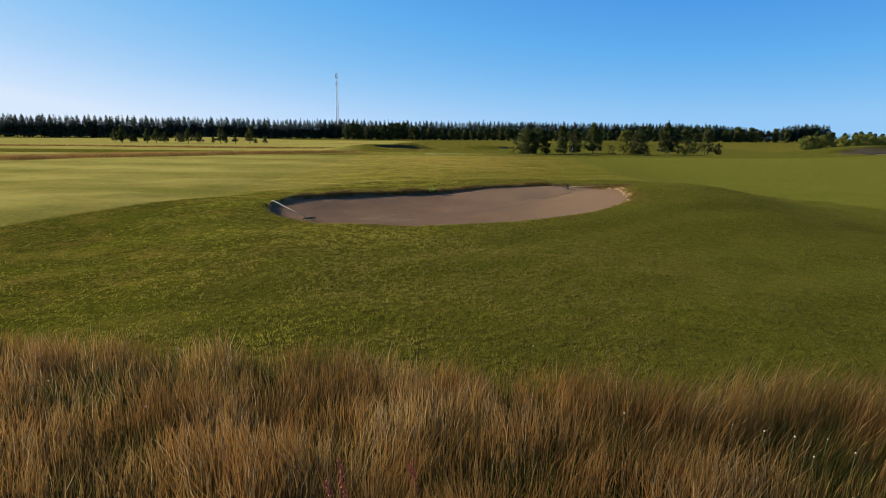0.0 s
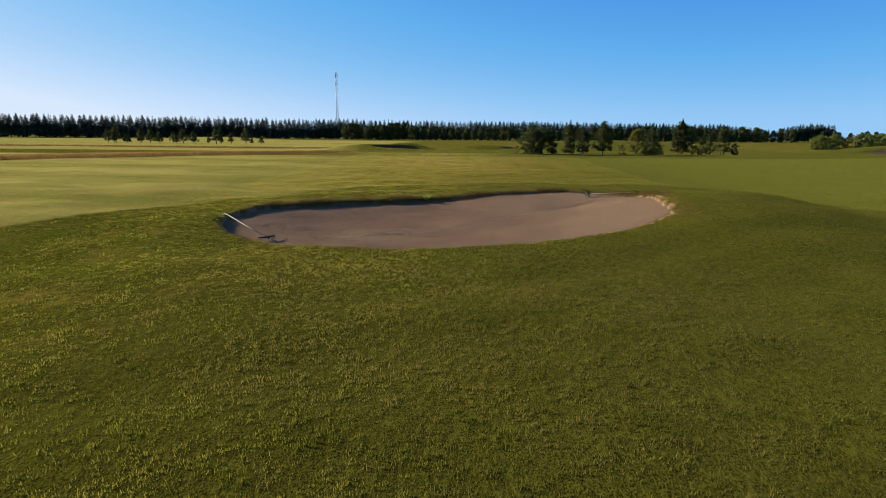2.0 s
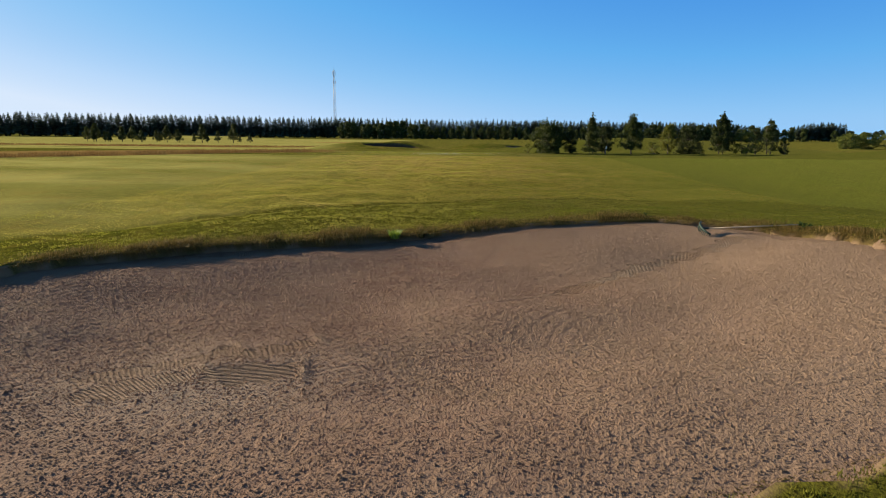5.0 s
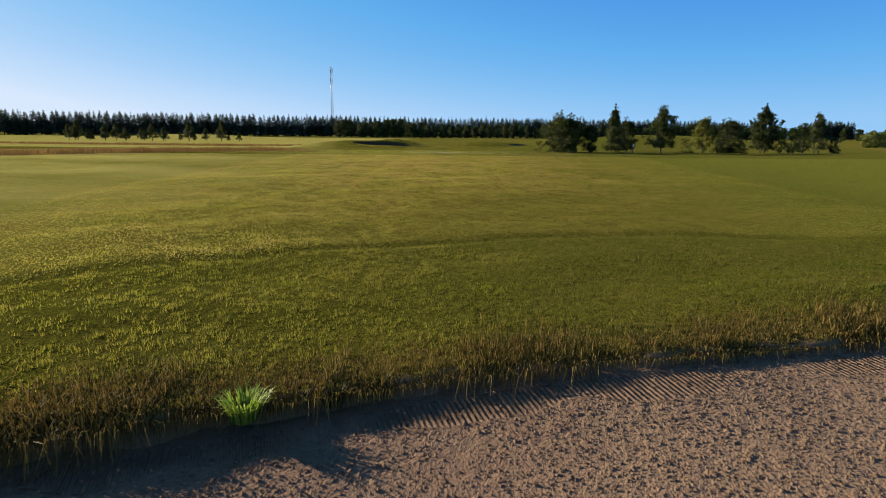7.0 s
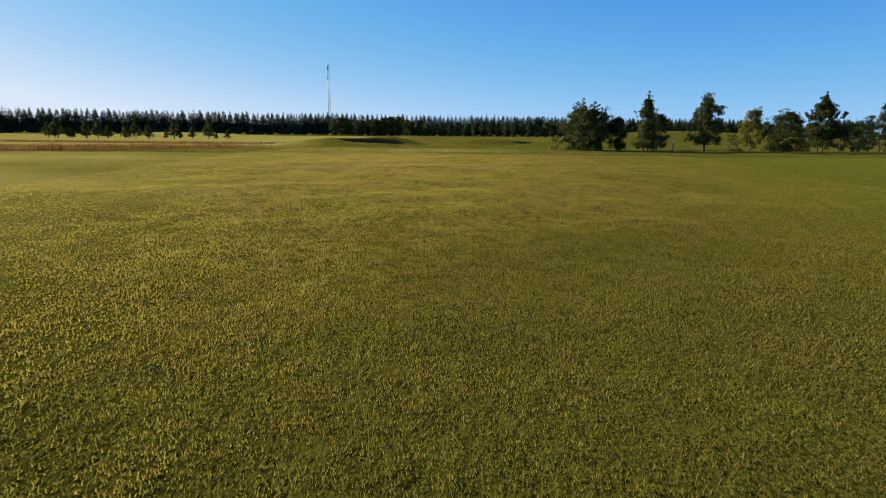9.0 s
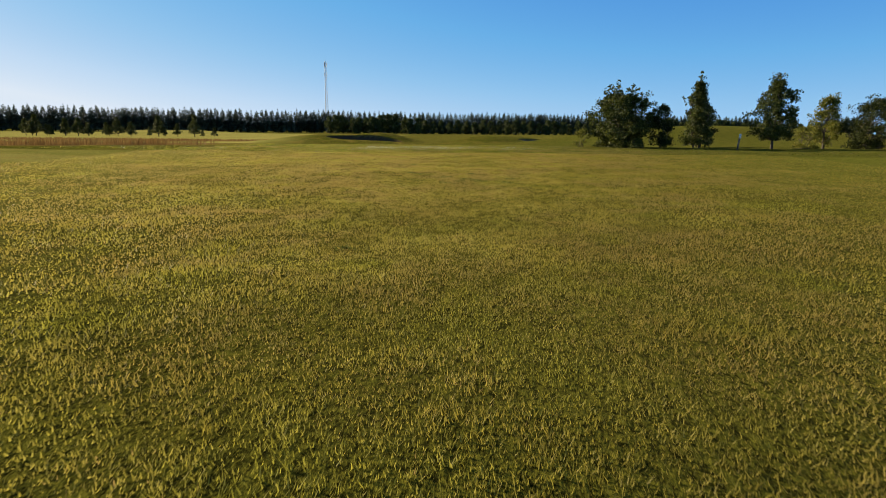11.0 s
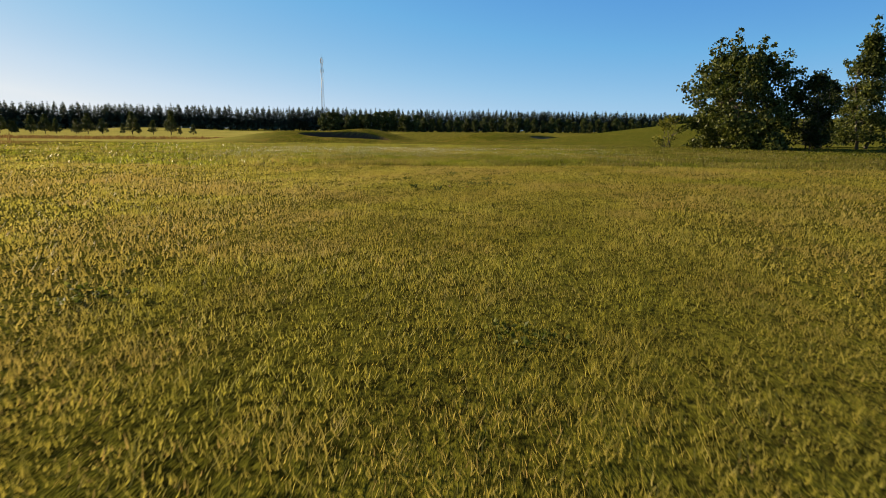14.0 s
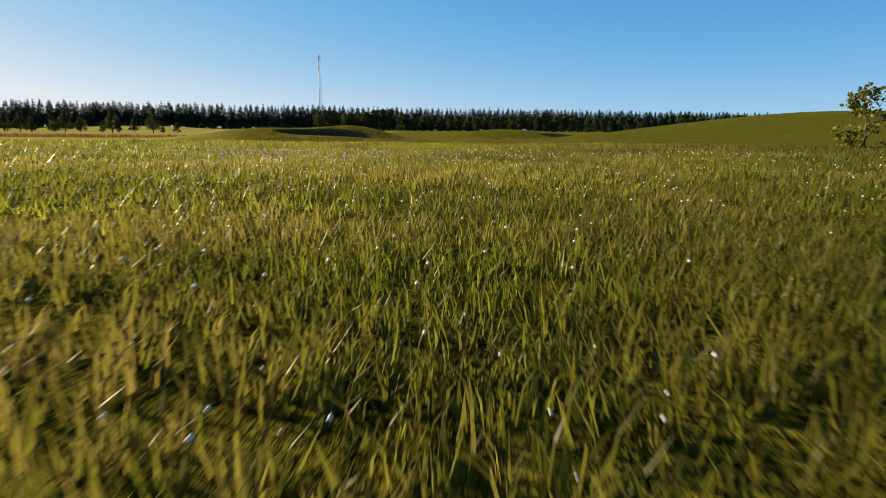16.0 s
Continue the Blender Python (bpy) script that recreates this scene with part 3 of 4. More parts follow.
def crumbs(count):
    """Loose crumbs of sand, each a small low pyramid."""
    rng = np.random.default_rng(5)
    x, y = rng.uniform(-6.3, 5.6, count), rng.uniform(20.5, 29.1, count)
    col = np.clip(np.round((x + 6.6) / 12.5 * (NX - 1)).astype(int), 0, NX - 1)
    row = np.clip(np.round((y - 20.2) / 9.2 * (NY - 1)).astype(int), 0, NY - 1)
    at = row * NX + col
    thick = 0.45 + 0.9 * lattice(x, y, 0.55, 81) * (0.6 + 0.8 * lattice(x, y, 0.16, 82))
    ok = (sd[at] > 0.05) & (rng.uniform(0, 1, count) < np.clip(thick * (1 - 0.85 * combed[at]), 0, 1))
    x, y, z = x[ok], y[ok], sz[at][ok]
    n = len(x)
    r = 0.0080 * np.exp(rng.normal(0, 0.30, n))
    a = rng.uniform(0, 2 * math.pi, n)
    v = np.empty((n, 4, 3), np.float32)
    for k in range(3):
        t = a + k * 2 * math.pi / 3 + rng.normal(0, 0.3, n)
        v[:, k, 0], v[:, k, 1], v[:, k, 2] = x + r * 1.25 * np.cos(t), y + r * 1.25 * np.sin(t), z - 0.004
    v[:, 3, 0], v[:, 3, 1], v[:, 3, 2] = x + rng.normal(0, .3, n) * r, y + rng.normal(0, .3, n) * r, z + r * rng.uniform(0.6, 1.05, n)
    i = np.arange(n)[:, None] * 4
    f = np.concatenate([i + [[0, 1, 3]], i + [[1, 2, 3]], i + [[2, 0, 3]]], axis=0)
    me = mesh_from("sand_crumbs", v.reshape(-1, 3), f, MAT["sand"], True)
    for name, values in (("combed", 0 * x), ("groove", 0 * x), ("packed", 0 * x), ("dry", dry[at][ok])):
        add_attr(me, name, np.repeat(values, 4))
    tagged(new("sand_crumbs", me), "loose pinkish crumbs of sand on the raked bunker", "sand", kind="stuff")


crumbs(300000)


# ---- grass ----


def blade_mesh(name, x, y, z, height, width, lean, material, rng, segments=1):
    """One ribbon a blade: a triangle, or a bent ribbon that ends in a point."""
    n = len(x)
    a = rng.uniform(0, 2 * math.pi, n)
    wx, wy = np.cos(a), np.sin(a)
    b = a + math.pi / 2 + rng.normal(0, 0.5, n)
    l = lean * rng.uniform(0.2, 1.0, n) * height
    dx, dy = np.cos(b) * l, np.sin(b) * l
    if segments == 1:
        v = np.empty((n, 3, 3), np.float32)
        for k, (s, t, w) in enumerate(((0, -1, 0.5), (0, 1, 0.5), (1, 0, 0))):
            v[:, k, 0] = x + dx * s + wx * width * t * w
            v[:, k, 1] = y + dy * s + wy * width * t * w
            v[:, k, 2] = z + height * s
        f = np.arange(n * 3).reshape(n, 3)
    else:
        v = np.empty((n, 5, 3), np.float32)
        for k, (s, c, t, w) in enumerate(((0, 0, -1, .5), (0, 0, 1, .5), (.6, .3, -1, .38), (.6, .3, 1, .38), (1, 1, 0, 0))):
            v[:, k, 0] = x + dx * c + wx * width * t * w
            v[:, k, 1] = y + dy * c + wy * width * t * w
            v[:, k, 2] = z + height * s * (1 - 0.15 * c)
        i = np.arange(n)[:, None] * 5
        f = np.concatenate([i + [[0, 1, 3]], i + [[0, 3, 2]], i + [[2, 3, 4]]], axis=0)
    return mesh_from(name, v.reshape(-1, 3), f, material)


def dew(count):
    """Drops of dew on the tips of the taller grass, painted white for sun glints."""
    rng = np.random.default_rng(77)
    x = rng.uniform(-3.6, 2.6, count)
    y = 57.8 + 4.6 * rng.uniform(0, 1, count) ** 1.3
    keep = rng.uniform(0, 1, count) < (0.25 + 0.75 * smooth(0.6, -1.0, x)) * (0.3 + 0.7 * (lattice(x, y, 0.35, 78) > 0.5))
    x, y = x[keep], y[keep]
    k = len(x)
    z = land(x, y) + rng.uniform(0.026, 0.056, k)
    size = 0.0014 * rng.uniform(0.6, 1.5, k) * (1 + 0.35 * (y - 57.8))
    ring = np.array([(1, 0, 0), (-1, 0, 0), (0, 1, 0), (0, -1, 0), (0, 0, 1.2), (0, 0, -1)], float)
    v = np.stack([x, y, z], axis=1)[:, None, :] + ring[None] * size[:, None, None]
    tri = np.array([(0, 2, 4), (2, 1, 4), (1, 3, 4), (3, 0, 4), (2, 0, 5), (1, 2, 5), (3, 1, 5), (0, 3, 5)])
    f = (np.arange(k)[:, None, None] * 6 + tri[None]).reshape(-1, 3)
    me = mesh_from("dew_drops", v.reshape(-1, 3), f, MAT["dew"], True)
    tagged(new("dew_drops", me), "tiny drops of dew on the grass tips, painted white for their glints", "dew", kind="stuff")


def rim_distance(x, y):
    d = np.full(x.shape, -9.0)
    m = (np.abs(x) < 8) & (np.abs(y - 24.5) < 7)
    d[m] = inside(RIMLINE, x[m], y[m])
    return d


def strewn(rng, x0, x1, y0, y1, count):
    return rng.uniform(x0, x1, count), rng.uniform(y0, y1, count)


def sward(label, y0, y1, where, cover, fine, height, material, seed, segments=1, name="grass", reach=28.0, near=0.0, loose=4.0, lean=0.75, least=.0026, holes=0.0, gap=0.09):
    """Blades of grass in small tufts. cover: blade area over ground area; fine: width of a blade at one metre from the path's eye height."""
    rng = np.random.default_rng(seed)
    rows = []
    lanes = [e for e in (0, 1, 2, 3.2, 4.6, 6.4, 9, 13, 19, 28) if e <= reach]
    for a, b in zip(lanes, lanes[1:]):
        for y in np.arange(y0, y1, 1.0):
            top = min(y + 1.0, y1)
            far = max(1.67 * (a + b) / 2, 1.8 * np.interp(y, [10, 20, 33, 45, 57], [2.6, 2.1, 1.35, .8, .25]), near)
            w = max(fine * far * (1 if a < 3 else .85), least)
            low = 1 - 0.35 * smooth(1.5, 6, (a + b) / 2)
            tall = height * low * (1 + 0.2 * math.log(max(1.0, w / .005)))
            count = cover * low * smooth(13, 2, (a + b) / 2) / (0.5 * w * tall) / 5
            n = int(count * 2 * (b - a) * (top - y))
            x = rng.uniform(a, b, n) * rng.choice([-1, 1], n)
            yy = rng.uniform(y, top, n)
            rows.append((x, yy, np.full(n, w), np.full(n, tall)))
    x, y, w, tall = (np.concatenate(c) for c in zip(*rows))
    fair = fairway_mask(x, y)
    ok = (rng.uniform(0, 1, len(x)) < (fair if where == "fairway" else 1 - fair)) & (rim_distance(x, y) < -0.02) & (straw_mask(x, y) < 0.6)
    x, y, w, tall = x[ok], y[ok], w[ok], tall[ok]
    if holes:
        ok = rng.uniform(0, 1, len(x)) < 1 - holes * smooth(0.56, 0.34, lattice(x, y, gap, seed + 8))
        x, y, w, tall = x[ok], y[ok], w[ok], tall[ok]
    lump = 0.35 * lattice(x, y, 0.11, seed) + 0.65 * lattice(x, y, 0.30, seed + 1)
    patch = lattice(x, y, 1.3, seed + 2)
    k = len(x)
    tall = tall * (0.55 + 0.85 * lump) * rng.uniform(0.7, 1.2, k)
    tone = 0.38 * lattice(x, y * 0.6, 0.13, seed + 3) + 0.42 * lattice(x, y, 0.42, seed + 4) + 0.42 * patch + rng.normal(0, 0.11, k)
    # right side painted darker for shade away from the sun; some stretches tuned
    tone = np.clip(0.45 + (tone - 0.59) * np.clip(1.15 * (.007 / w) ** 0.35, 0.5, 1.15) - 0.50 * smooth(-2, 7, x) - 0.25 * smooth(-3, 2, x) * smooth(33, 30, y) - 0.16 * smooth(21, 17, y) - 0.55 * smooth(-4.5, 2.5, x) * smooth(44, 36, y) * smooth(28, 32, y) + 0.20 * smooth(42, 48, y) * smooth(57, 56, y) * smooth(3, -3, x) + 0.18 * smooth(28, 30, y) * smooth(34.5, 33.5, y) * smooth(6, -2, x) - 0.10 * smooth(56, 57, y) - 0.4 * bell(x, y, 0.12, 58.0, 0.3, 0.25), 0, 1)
    blades = 5
    n = k * blades
    x, y, w, tall, tone = (np.repeat(c, blades) for c in (x, y, w, tall, tone))
    r, a = loose * w * np.sqrt(rng.uniform(0, 1, n)), rng.uniform(0, 2 * math.pi, n)
    x, y = x + r * np.cos(a), y + r * np.sin(a)
    me = blade_mesh(name, x, y, land(x, y) - 0.004, tall * rng.uniform(0.6, 1.15, n), w * rng.uniform(0.6, 1.25, n), lean, material, rng, segments)
    withered = smooth(0.30, 0.66, 0.5 * lattice(x, y, 1.1, seed + 6) + 0.5 * lattice(x, y, 0.28, seed + 7)) * (0.25 + 0.35 * smooth(22, 17, y) + 0.75 * smooth(36, 45, y) * (1 - 0.45 * smooth(56, 57, y)) * smooth(66, 60, y)) * smooth(11, 1, x)
    withered = np.maximum(withered, 0.35 * smooth(38, 46, y) * smooth(57, 56, y) * lattice(x, y, 0.5, seed + 9))
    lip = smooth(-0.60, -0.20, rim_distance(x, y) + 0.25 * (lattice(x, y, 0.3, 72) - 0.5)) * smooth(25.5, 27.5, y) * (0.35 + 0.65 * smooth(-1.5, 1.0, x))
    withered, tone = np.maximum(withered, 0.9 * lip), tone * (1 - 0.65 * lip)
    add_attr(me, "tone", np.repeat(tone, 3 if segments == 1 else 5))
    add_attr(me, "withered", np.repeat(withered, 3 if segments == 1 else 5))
    return tagged(new(name, me), label, "grass", kind="stuff")


sward("semi-rough grass of olive green blades round the bunker", 10.6, 35.0, "rough", .36, .0018, .036, MAT["blade"], 11, lean=0.65, holes=0.85, gap=0.13)
sward("closely mown fairway grass, yellowish green with dry patches", 14.0, 56.9, "fairway", .39, .0026, .0225, MAT["fair_blade"], 12, reach=9.0, loose=9.0, lean=0.92, least=.0031, holes=0.2, gap=0.10)
sward("taller dewy semi-rough grass of green and dry blades", 56.55, 58.6, "rough", .85, .0025, .052, MAT["dew_blade"], 13, 2, reach=2.0, near=0.75, lean=0.65, holes=0.75)
sward("semi-rough grass beyond the mown fairway", 56.55, 66.0, "rough", .40, .0034, .034, MAT["dew_blade"], 14, near=1.6)
dew(6500)


def fescue(name, label, x0, x1, y0, y1, per, low, high, width, material, seed, seedhead, slant=0.0):
    """Tall thin stems, in clumps, bent by the wind."""
    rng = np.random.default_rng(seed)
    x, y = strewn(rng, x0, x1, y0, y1, int(per * (x1 - x0) * (y1 - y0)))
    y = y + slant * np.minimum(x + 14, 2)
    thick = np.clip(0.65 * lattice(x, y, 0.55, 51) + 0.5 * lattice(x, y, 0.19, 52) - 0.08, 0, 1)
    if not seedhead:
        thick = 1 - 0.7 * thick
    ok = (straw_mask(x, y) > rng.uniform(0.3, 1.0, len(x))) & (rng.uniform(0, 1, len(x)) < 0.07 + 0.93 * thick ** 1.7)
    x, y, thick = x[ok], y[ok], thick[ok]
    n = len(x)
    h = rng.uniform(low, high, n) * (0.55 + 0.6 * thick) * (1 + 0.22 * smooth(1, 4, x) * (y < 14))
    a = rng.uniform(0, math.pi, n) * 0.5 - 0.4
    wx, wy = np.cos(a), np.sin(a)
    lean = rng.normal(0.02, 0.11, n) + 0.16 * smooth(-1, 3, x) + 0.30 * (lattice(x, y, 0.4, 53) - 0.5)
    side = rng.normal(0, 0.10, n)
    z = land(x, y) - 0.01
    w = width * rng.uniform(0.6, 1.2, n)
    prof = ((0, 0, 1.0), (.62, .38, 1.5 if seedhead else .8), (1, 1.1, .25))
    v = np.empty((n, 6, 3), np.float32)
    for k, (s, c, ww) in enumerate(prof):
        for j, t in enumerate((-.5, .5)):
            v[:, 2 * k + j, 0] = x + lean * h * c + wx * w * ww * t
            v[:, 2 * k + j, 1] = y + side * h * c + wy * w * ww * t
            v[:, 2 * k + j, 2] = z + h * s * (1 - 0.1 * c)
    i = np.arange(n)[:, None] * 6
    f = np.concatenate([i + [[0, 1, 3, 2]], i + [[2, 3, 5, 4]]], axis=0)
    me = mesh_from(name, v.reshape(-1, 3), f, material)
    tone = np.clip(0.75 * lattice(x, y, 0.7, 54) + 0.35 * lattice(x, y, 0.22, 55) - 0.12 + 0.15 * smooth(0, 4, x) * (y < 14) + rng.normal(0, 0.26, n), 0, 1)
    add_attr(me, "tone", np.repeat(tone, 6))
    return tagged(new(name, me), label, "grass", kind="stuff")


fescue("tall_grass", "tall straw-brown fescue with fine seed heads", -6.4, 6.4, 7.2, 11.5, 2300, .30, .62, .0042, MAT["straw"], 21, True)
fescue("undergrowth", "green undergrowth between the tall dry stems", -6.4, 6.4, 7.2, 11.7, 1600, .10, .34, .0055, MAT["fescue_green"], 22, False)
fescue("far_tall_grass", "distant band of orange-brown unmown fescue", -46, -8, 58.0, 62.0, 560, .20, .36, .0075, MAT["far_straw"], 23, True, 0.8)

fescue("far_tall_grass", "band of brown fescue on the far rough before the pines", -90, -18, 108, 113, 46, .25, .42, .030, MAT["far_straw"], 24, True)


def hanging_grass():
    """Rank grass that hangs over the lip of the bunker."""
    rng = np.random.default_rng(31)
    line = rounded(RIM, 4)
    t = rng.uniform(0, len(line), 100000)
    i = t.astype(int) % len(line)
    p = line[i] + (np.roll(line, -1, axis=0)[i] - line[i]) * (t - t.astype(int))[:, None]
    back = smooth(24.5, 27.0, p[:, 1]) + 0.25
    ok = rng.uniform(0, 1, len(t)) < np.clip(back, 0.3, 1)
    p, back = p[ok], back[ok]
    mid = np.array([0.0, 24.6])
    out = p - mid
    out /= np.linalg.norm(out, axis=1)[:, None]
    away = np.abs(rng.normal(0.0, 0.36, len(p))) - 0.06
    p = p + out * away[:, None]
    n = len(p)
    h = rng.uniform(.030, .088, n) * np.clip(back, .45, 1) * (0.7 + 0.6 * (np.sin(p[:, 0] * 3.7) * np.sin(p[:, 0] * 1.3 + 1) > 0))
    z = land(p[:, 0], p[:, 1]) - 0.02
    hang = smooth(0.10, -0.04, away)
    h = h * (1 + 1.3 * hang * smooth(2.0, -2.0, p[:, 0]) * smooth(24.5, 26.5, p[:, 1]))
    lx = -out[:, 0] * h * hang * 1.0 + rng.normal(0, 0.35, n) * h
    ly = -out[:, 1] * h * hang * 1.0 + rng.normal(0, 0.35, n) * h
    a = rng.uniform(0, math.pi, n)
    wx, wy = np.cos(a) * .0032, np.sin(a) * .0032
    v = np.empty((n, 5, 3), np.float32)
    up = h * (1 - 0.75 * hang)
    for k, (s, c, q, w) in enumerate(((0, 0, -1, 1), (0, 0, 1, 1), (.8, .45, -1, .8), (.8, .45, 1, .8), (1, 1, 0, 0))):
        v[:, k, 0] = p[:, 0] + lx * c + wx * q * w
        v[:, k, 1] = p[:, 1] + ly * c + wy * q * w
        v[:, k, 2] = z + up * s - (h * 0.9 * hang if k == 4 else 0)
    i = np.arange(n)[:, None] * 5
    f = np.concatenate([i + [[0, 1, 3]], i + [[0, 3, 2]], i + [[2, 3, 4]]], axis=0)
    me = mesh_from("lip_grass", v.reshape(-1, 3), f, MAT["lip_grass"])
    tagged(new("lip_grass", me), "rank green and brown grass hanging over the bunker lip", "grass", kind="stuff")


hanging_grass()


def tussock(name, x, y, z, count, height, width, spread, lean, material, label, category, seed):
    rng = np.random.default_rng(seed)
    r, a = spread * np.sqrt(rng.uniform(0, 1, count)), rng.uniform(0, 2 * math.pi, count)
    h = height * rng.uniform(0.45, 1.1, count)
    px, py = r * np.cos(a), r * np.sin(a)
    out = lean * rng.uniform(0.3, 1.2, count) * h
    b = a + rng.normal(0, 0.5, count)
    dx, dy = np.cos(b) * out, np.sin(b) * out
    wx, wy = -np.sin(b) * width / 2, np.cos(b) * width / 2
    v = np.empty((count, 7, 3), np.float32)
    for k, (s, c, q, w) in enumerate(((0, 0, -1, .7), (0, 0, 1, .7), (.5, .25, -1, 1), (.5, .25, 1, 1), (.85, .65, -1, .7), (.85, .65, 1, .7), (.92, 1.05, 0, 0))):
        v[:, k, 0], v[:, k, 1], v[:, k, 2] = px + dx * c + wx * q * w, py + dy * c + wy * q * w, h * s
    i = np.arange(count)[:, None] * 7
    f = np.concatenate([i + [[0, 1, 3]], i + [[0, 3, 2]], i + [[2, 3, 5]], i + [[2, 5, 4]], i + [[4, 5, 6]]], axis=0)
    ob = new(name, mesh_from(name, v.reshape(-1, 3), f, material))
    ob.location = (x, y, z)
    return tagged(ob, label, category)


# ---- trees ----


def leaf_cloud(rng, centres, radius, per, size, flat=0.75, curl=0.25):
    """Bent leaves (two triangles each) in clumps round the given centres."""
    c = np.repeat(np.asarray(centres), per, axis=0)
    n = len(c)
    d = rng.normal(0, 1, (n, 3))
    d /= np.linalg.norm(d, axis=1)[:, None]
    p = c + d * (radius * rng.uniform(0.1, 1, n) ** 0.6)[:, None] * [1, 1, flat]
    s = size * rng.uniform(0.6, 1.25, n)
    u = rng.normal(0, 1, (n, 3)) + d * 0.7
    u /= np.linalg.norm(u, axis=1)[:, None]
    w = np.cross(u, rng.normal(0, 1, (n, 3)))
    w /= np.linalg.norm(w, axis=1)[:, None]
    m = np.cross(u, w)
    v = np.stack([p - u * s[:, None] * .5, p + w * s[:, None] * .36, p + u * s[:, None] * .55 + m * s[:, None] * curl, p - w * s[:, None] * .36], axis=1)
    i = np.arange(n)[:, None] * 4
    return v.reshape(-1, 3), np.concatenate([i + [[0, 1, 2]], i + [[0, 2, 3]]], axis=0)


def crown_points(rng, count, height, width, low, shape, lobes=7):
    """Clump centres in an uneven crown."""
    ph = rng.uniform(0, 6.28, 6)
    out = []
    while len(out) < count:
        t = rng.uniform(0, 1)
        a = rng.uniform(0, 2 * math.pi)
        if shape == "round":
            r = math.sqrt(max(0, 1 - (2 * t - 0.9) ** 2 / 1.25)) if t > .1 else 0.75 + t
        elif shape == "upright":
            r = 0.30 + 1.0 * math.sin(math.pi * min(1, (t * 0.85 + 0.18))) ** 1.3 * (1 - 0.45 * t)
        elif shape == "cone":
            r = 1.05 - t * 0.95
        else:
            r = 0.95 * math.sin(math.pi * (0.12 + 0.80 * t)) ** 0.7
        r *= 0.74 + 0.28 * math.sin(2 * a + ph[0] + 3 * t) + 0.24 * math.sin(3 * a + ph[1] - 7 * t) + 0.14 * math.sin(5 * a + ph[2] + 11 * t)
        r *= 0.35 + 0.65 * math.sqrt(rng.uniform(0, 1))
        z = low + (height - low) * t
        out.append((r * width / 2 * math.cos(a), r * width / 2 * math.sin(a), z))
    out = np.array(out)
    # gather the clumps round the ends of limbs, with gaps between
    heads = out[:max(10, count // 12)]
    near = heads[np.argmin(((out[:, None, :] - heads[None]) ** 2).sum(-1), axis=1)]
    return near + (out - near) * 0.72


def broadleaf(name, label, height, width, low, shape, leaf, clumps, per, radius, size, seed, stems=1, bark_mat="bark", girth=0.05, twigs=True, shoots=0):
    rng = np.random.default_rng(seed)
    tree = thing(name, Matrix(), label, "shrub" if "shrub" in name or "bush" in name else "tree")
    pts = crown_points(rng, clumps, height, width, low, shape)
    # wisps that stand out of the outline
    if twigs:
        k = rng.integers(0, len(pts), max(4, clumps // 9))
        axis = np.array([0, 0, low + 0.35 * (height - low)])
        wisps = pts[k] + (pts[k] - axis) * rng.uniform(0.08, 0.24, (len(k), 1))
        pts = np.concatenate([pts, wisps])
    # long shoots that rise out of the crown
    extra = []
    for j in range(shoots):
        p = pts[int(rng.integers(0, len(pts)))].copy()
        p[2] = max(p[2], low + .62 * (height - low))
        way = np.array([p[0] * .5, p[1] * .5, .55 + rng.uniform(0, .5)])
        way /= np.linalg.norm(way)
        for q in range(4):
            extra.append(p + way * (.10 + .12 * q) * rng.uniform(.8, 1.2))
    bm = bmesh.new()
    tops = []
    for s in range(stems):
        a = 2 * math.pi * s / stems + rng.uniform(-.4, .4)
        sp = 0.0 if stems == 1 else 0.10 * width
        base = Vector((sp * math.cos(a) * .5, sp * math.sin(a) * .5, -0.12))
        top = Vector((sp * math.cos(a) * 2.2, sp * math.sin(a) * 2.2, height * (0.86 if stems == 1 else rng.uniform(.6, .85))))
        line = [base.lerp(top, q) + Vector((rng.normal(0, .02), rng.normal(0, .02), 0)) * height * (q > 0) * (q < 1) for q in (0, .2, .42, .65, .85, 1)]
        g = girth / math.sqrt(stems)
        tube(bm, line, [g * 1.35, g, g * .78, g * .5, g * .3, g * .1], 7)
        tops.append(line)
    for j in range(min(len(pts), 70)):
        p = Vector(pts[int(rng.integers(0, len(pts)))])
        line = tops[int(rng.integers(0, stems))]
        zt = max(low * 0.6, p.z - rng.uniform(.25, .5) * math.hypot(p.x, p.y) - 0.1)
        q = min(line, key=lambda v: abs(v.z - zt))
        mid = q.lerp(p, .5) + Vector((0, 0, -0.05 * (p - q).length))
        r = girth * 0.24
        tube(bm, [q, mid, p], [r, r * .6, r * .2], 4, False)
    part("trunk", bm, MAT[bark_mat], tree)
    v, f = leaf_cloud(rng, pts, radius, per, size)
    if extra:
        v2, f2 = leaf_cloud(rng, np.array(extra), radius * .42, per // 3, size)
        v, f = np.concatenate([v, v2]), np.concatenate([f, f2 + len(v)])
    part_mesh("crown", mesh_from("crown", v, f, MAT[leaf]), tree)
    return tree


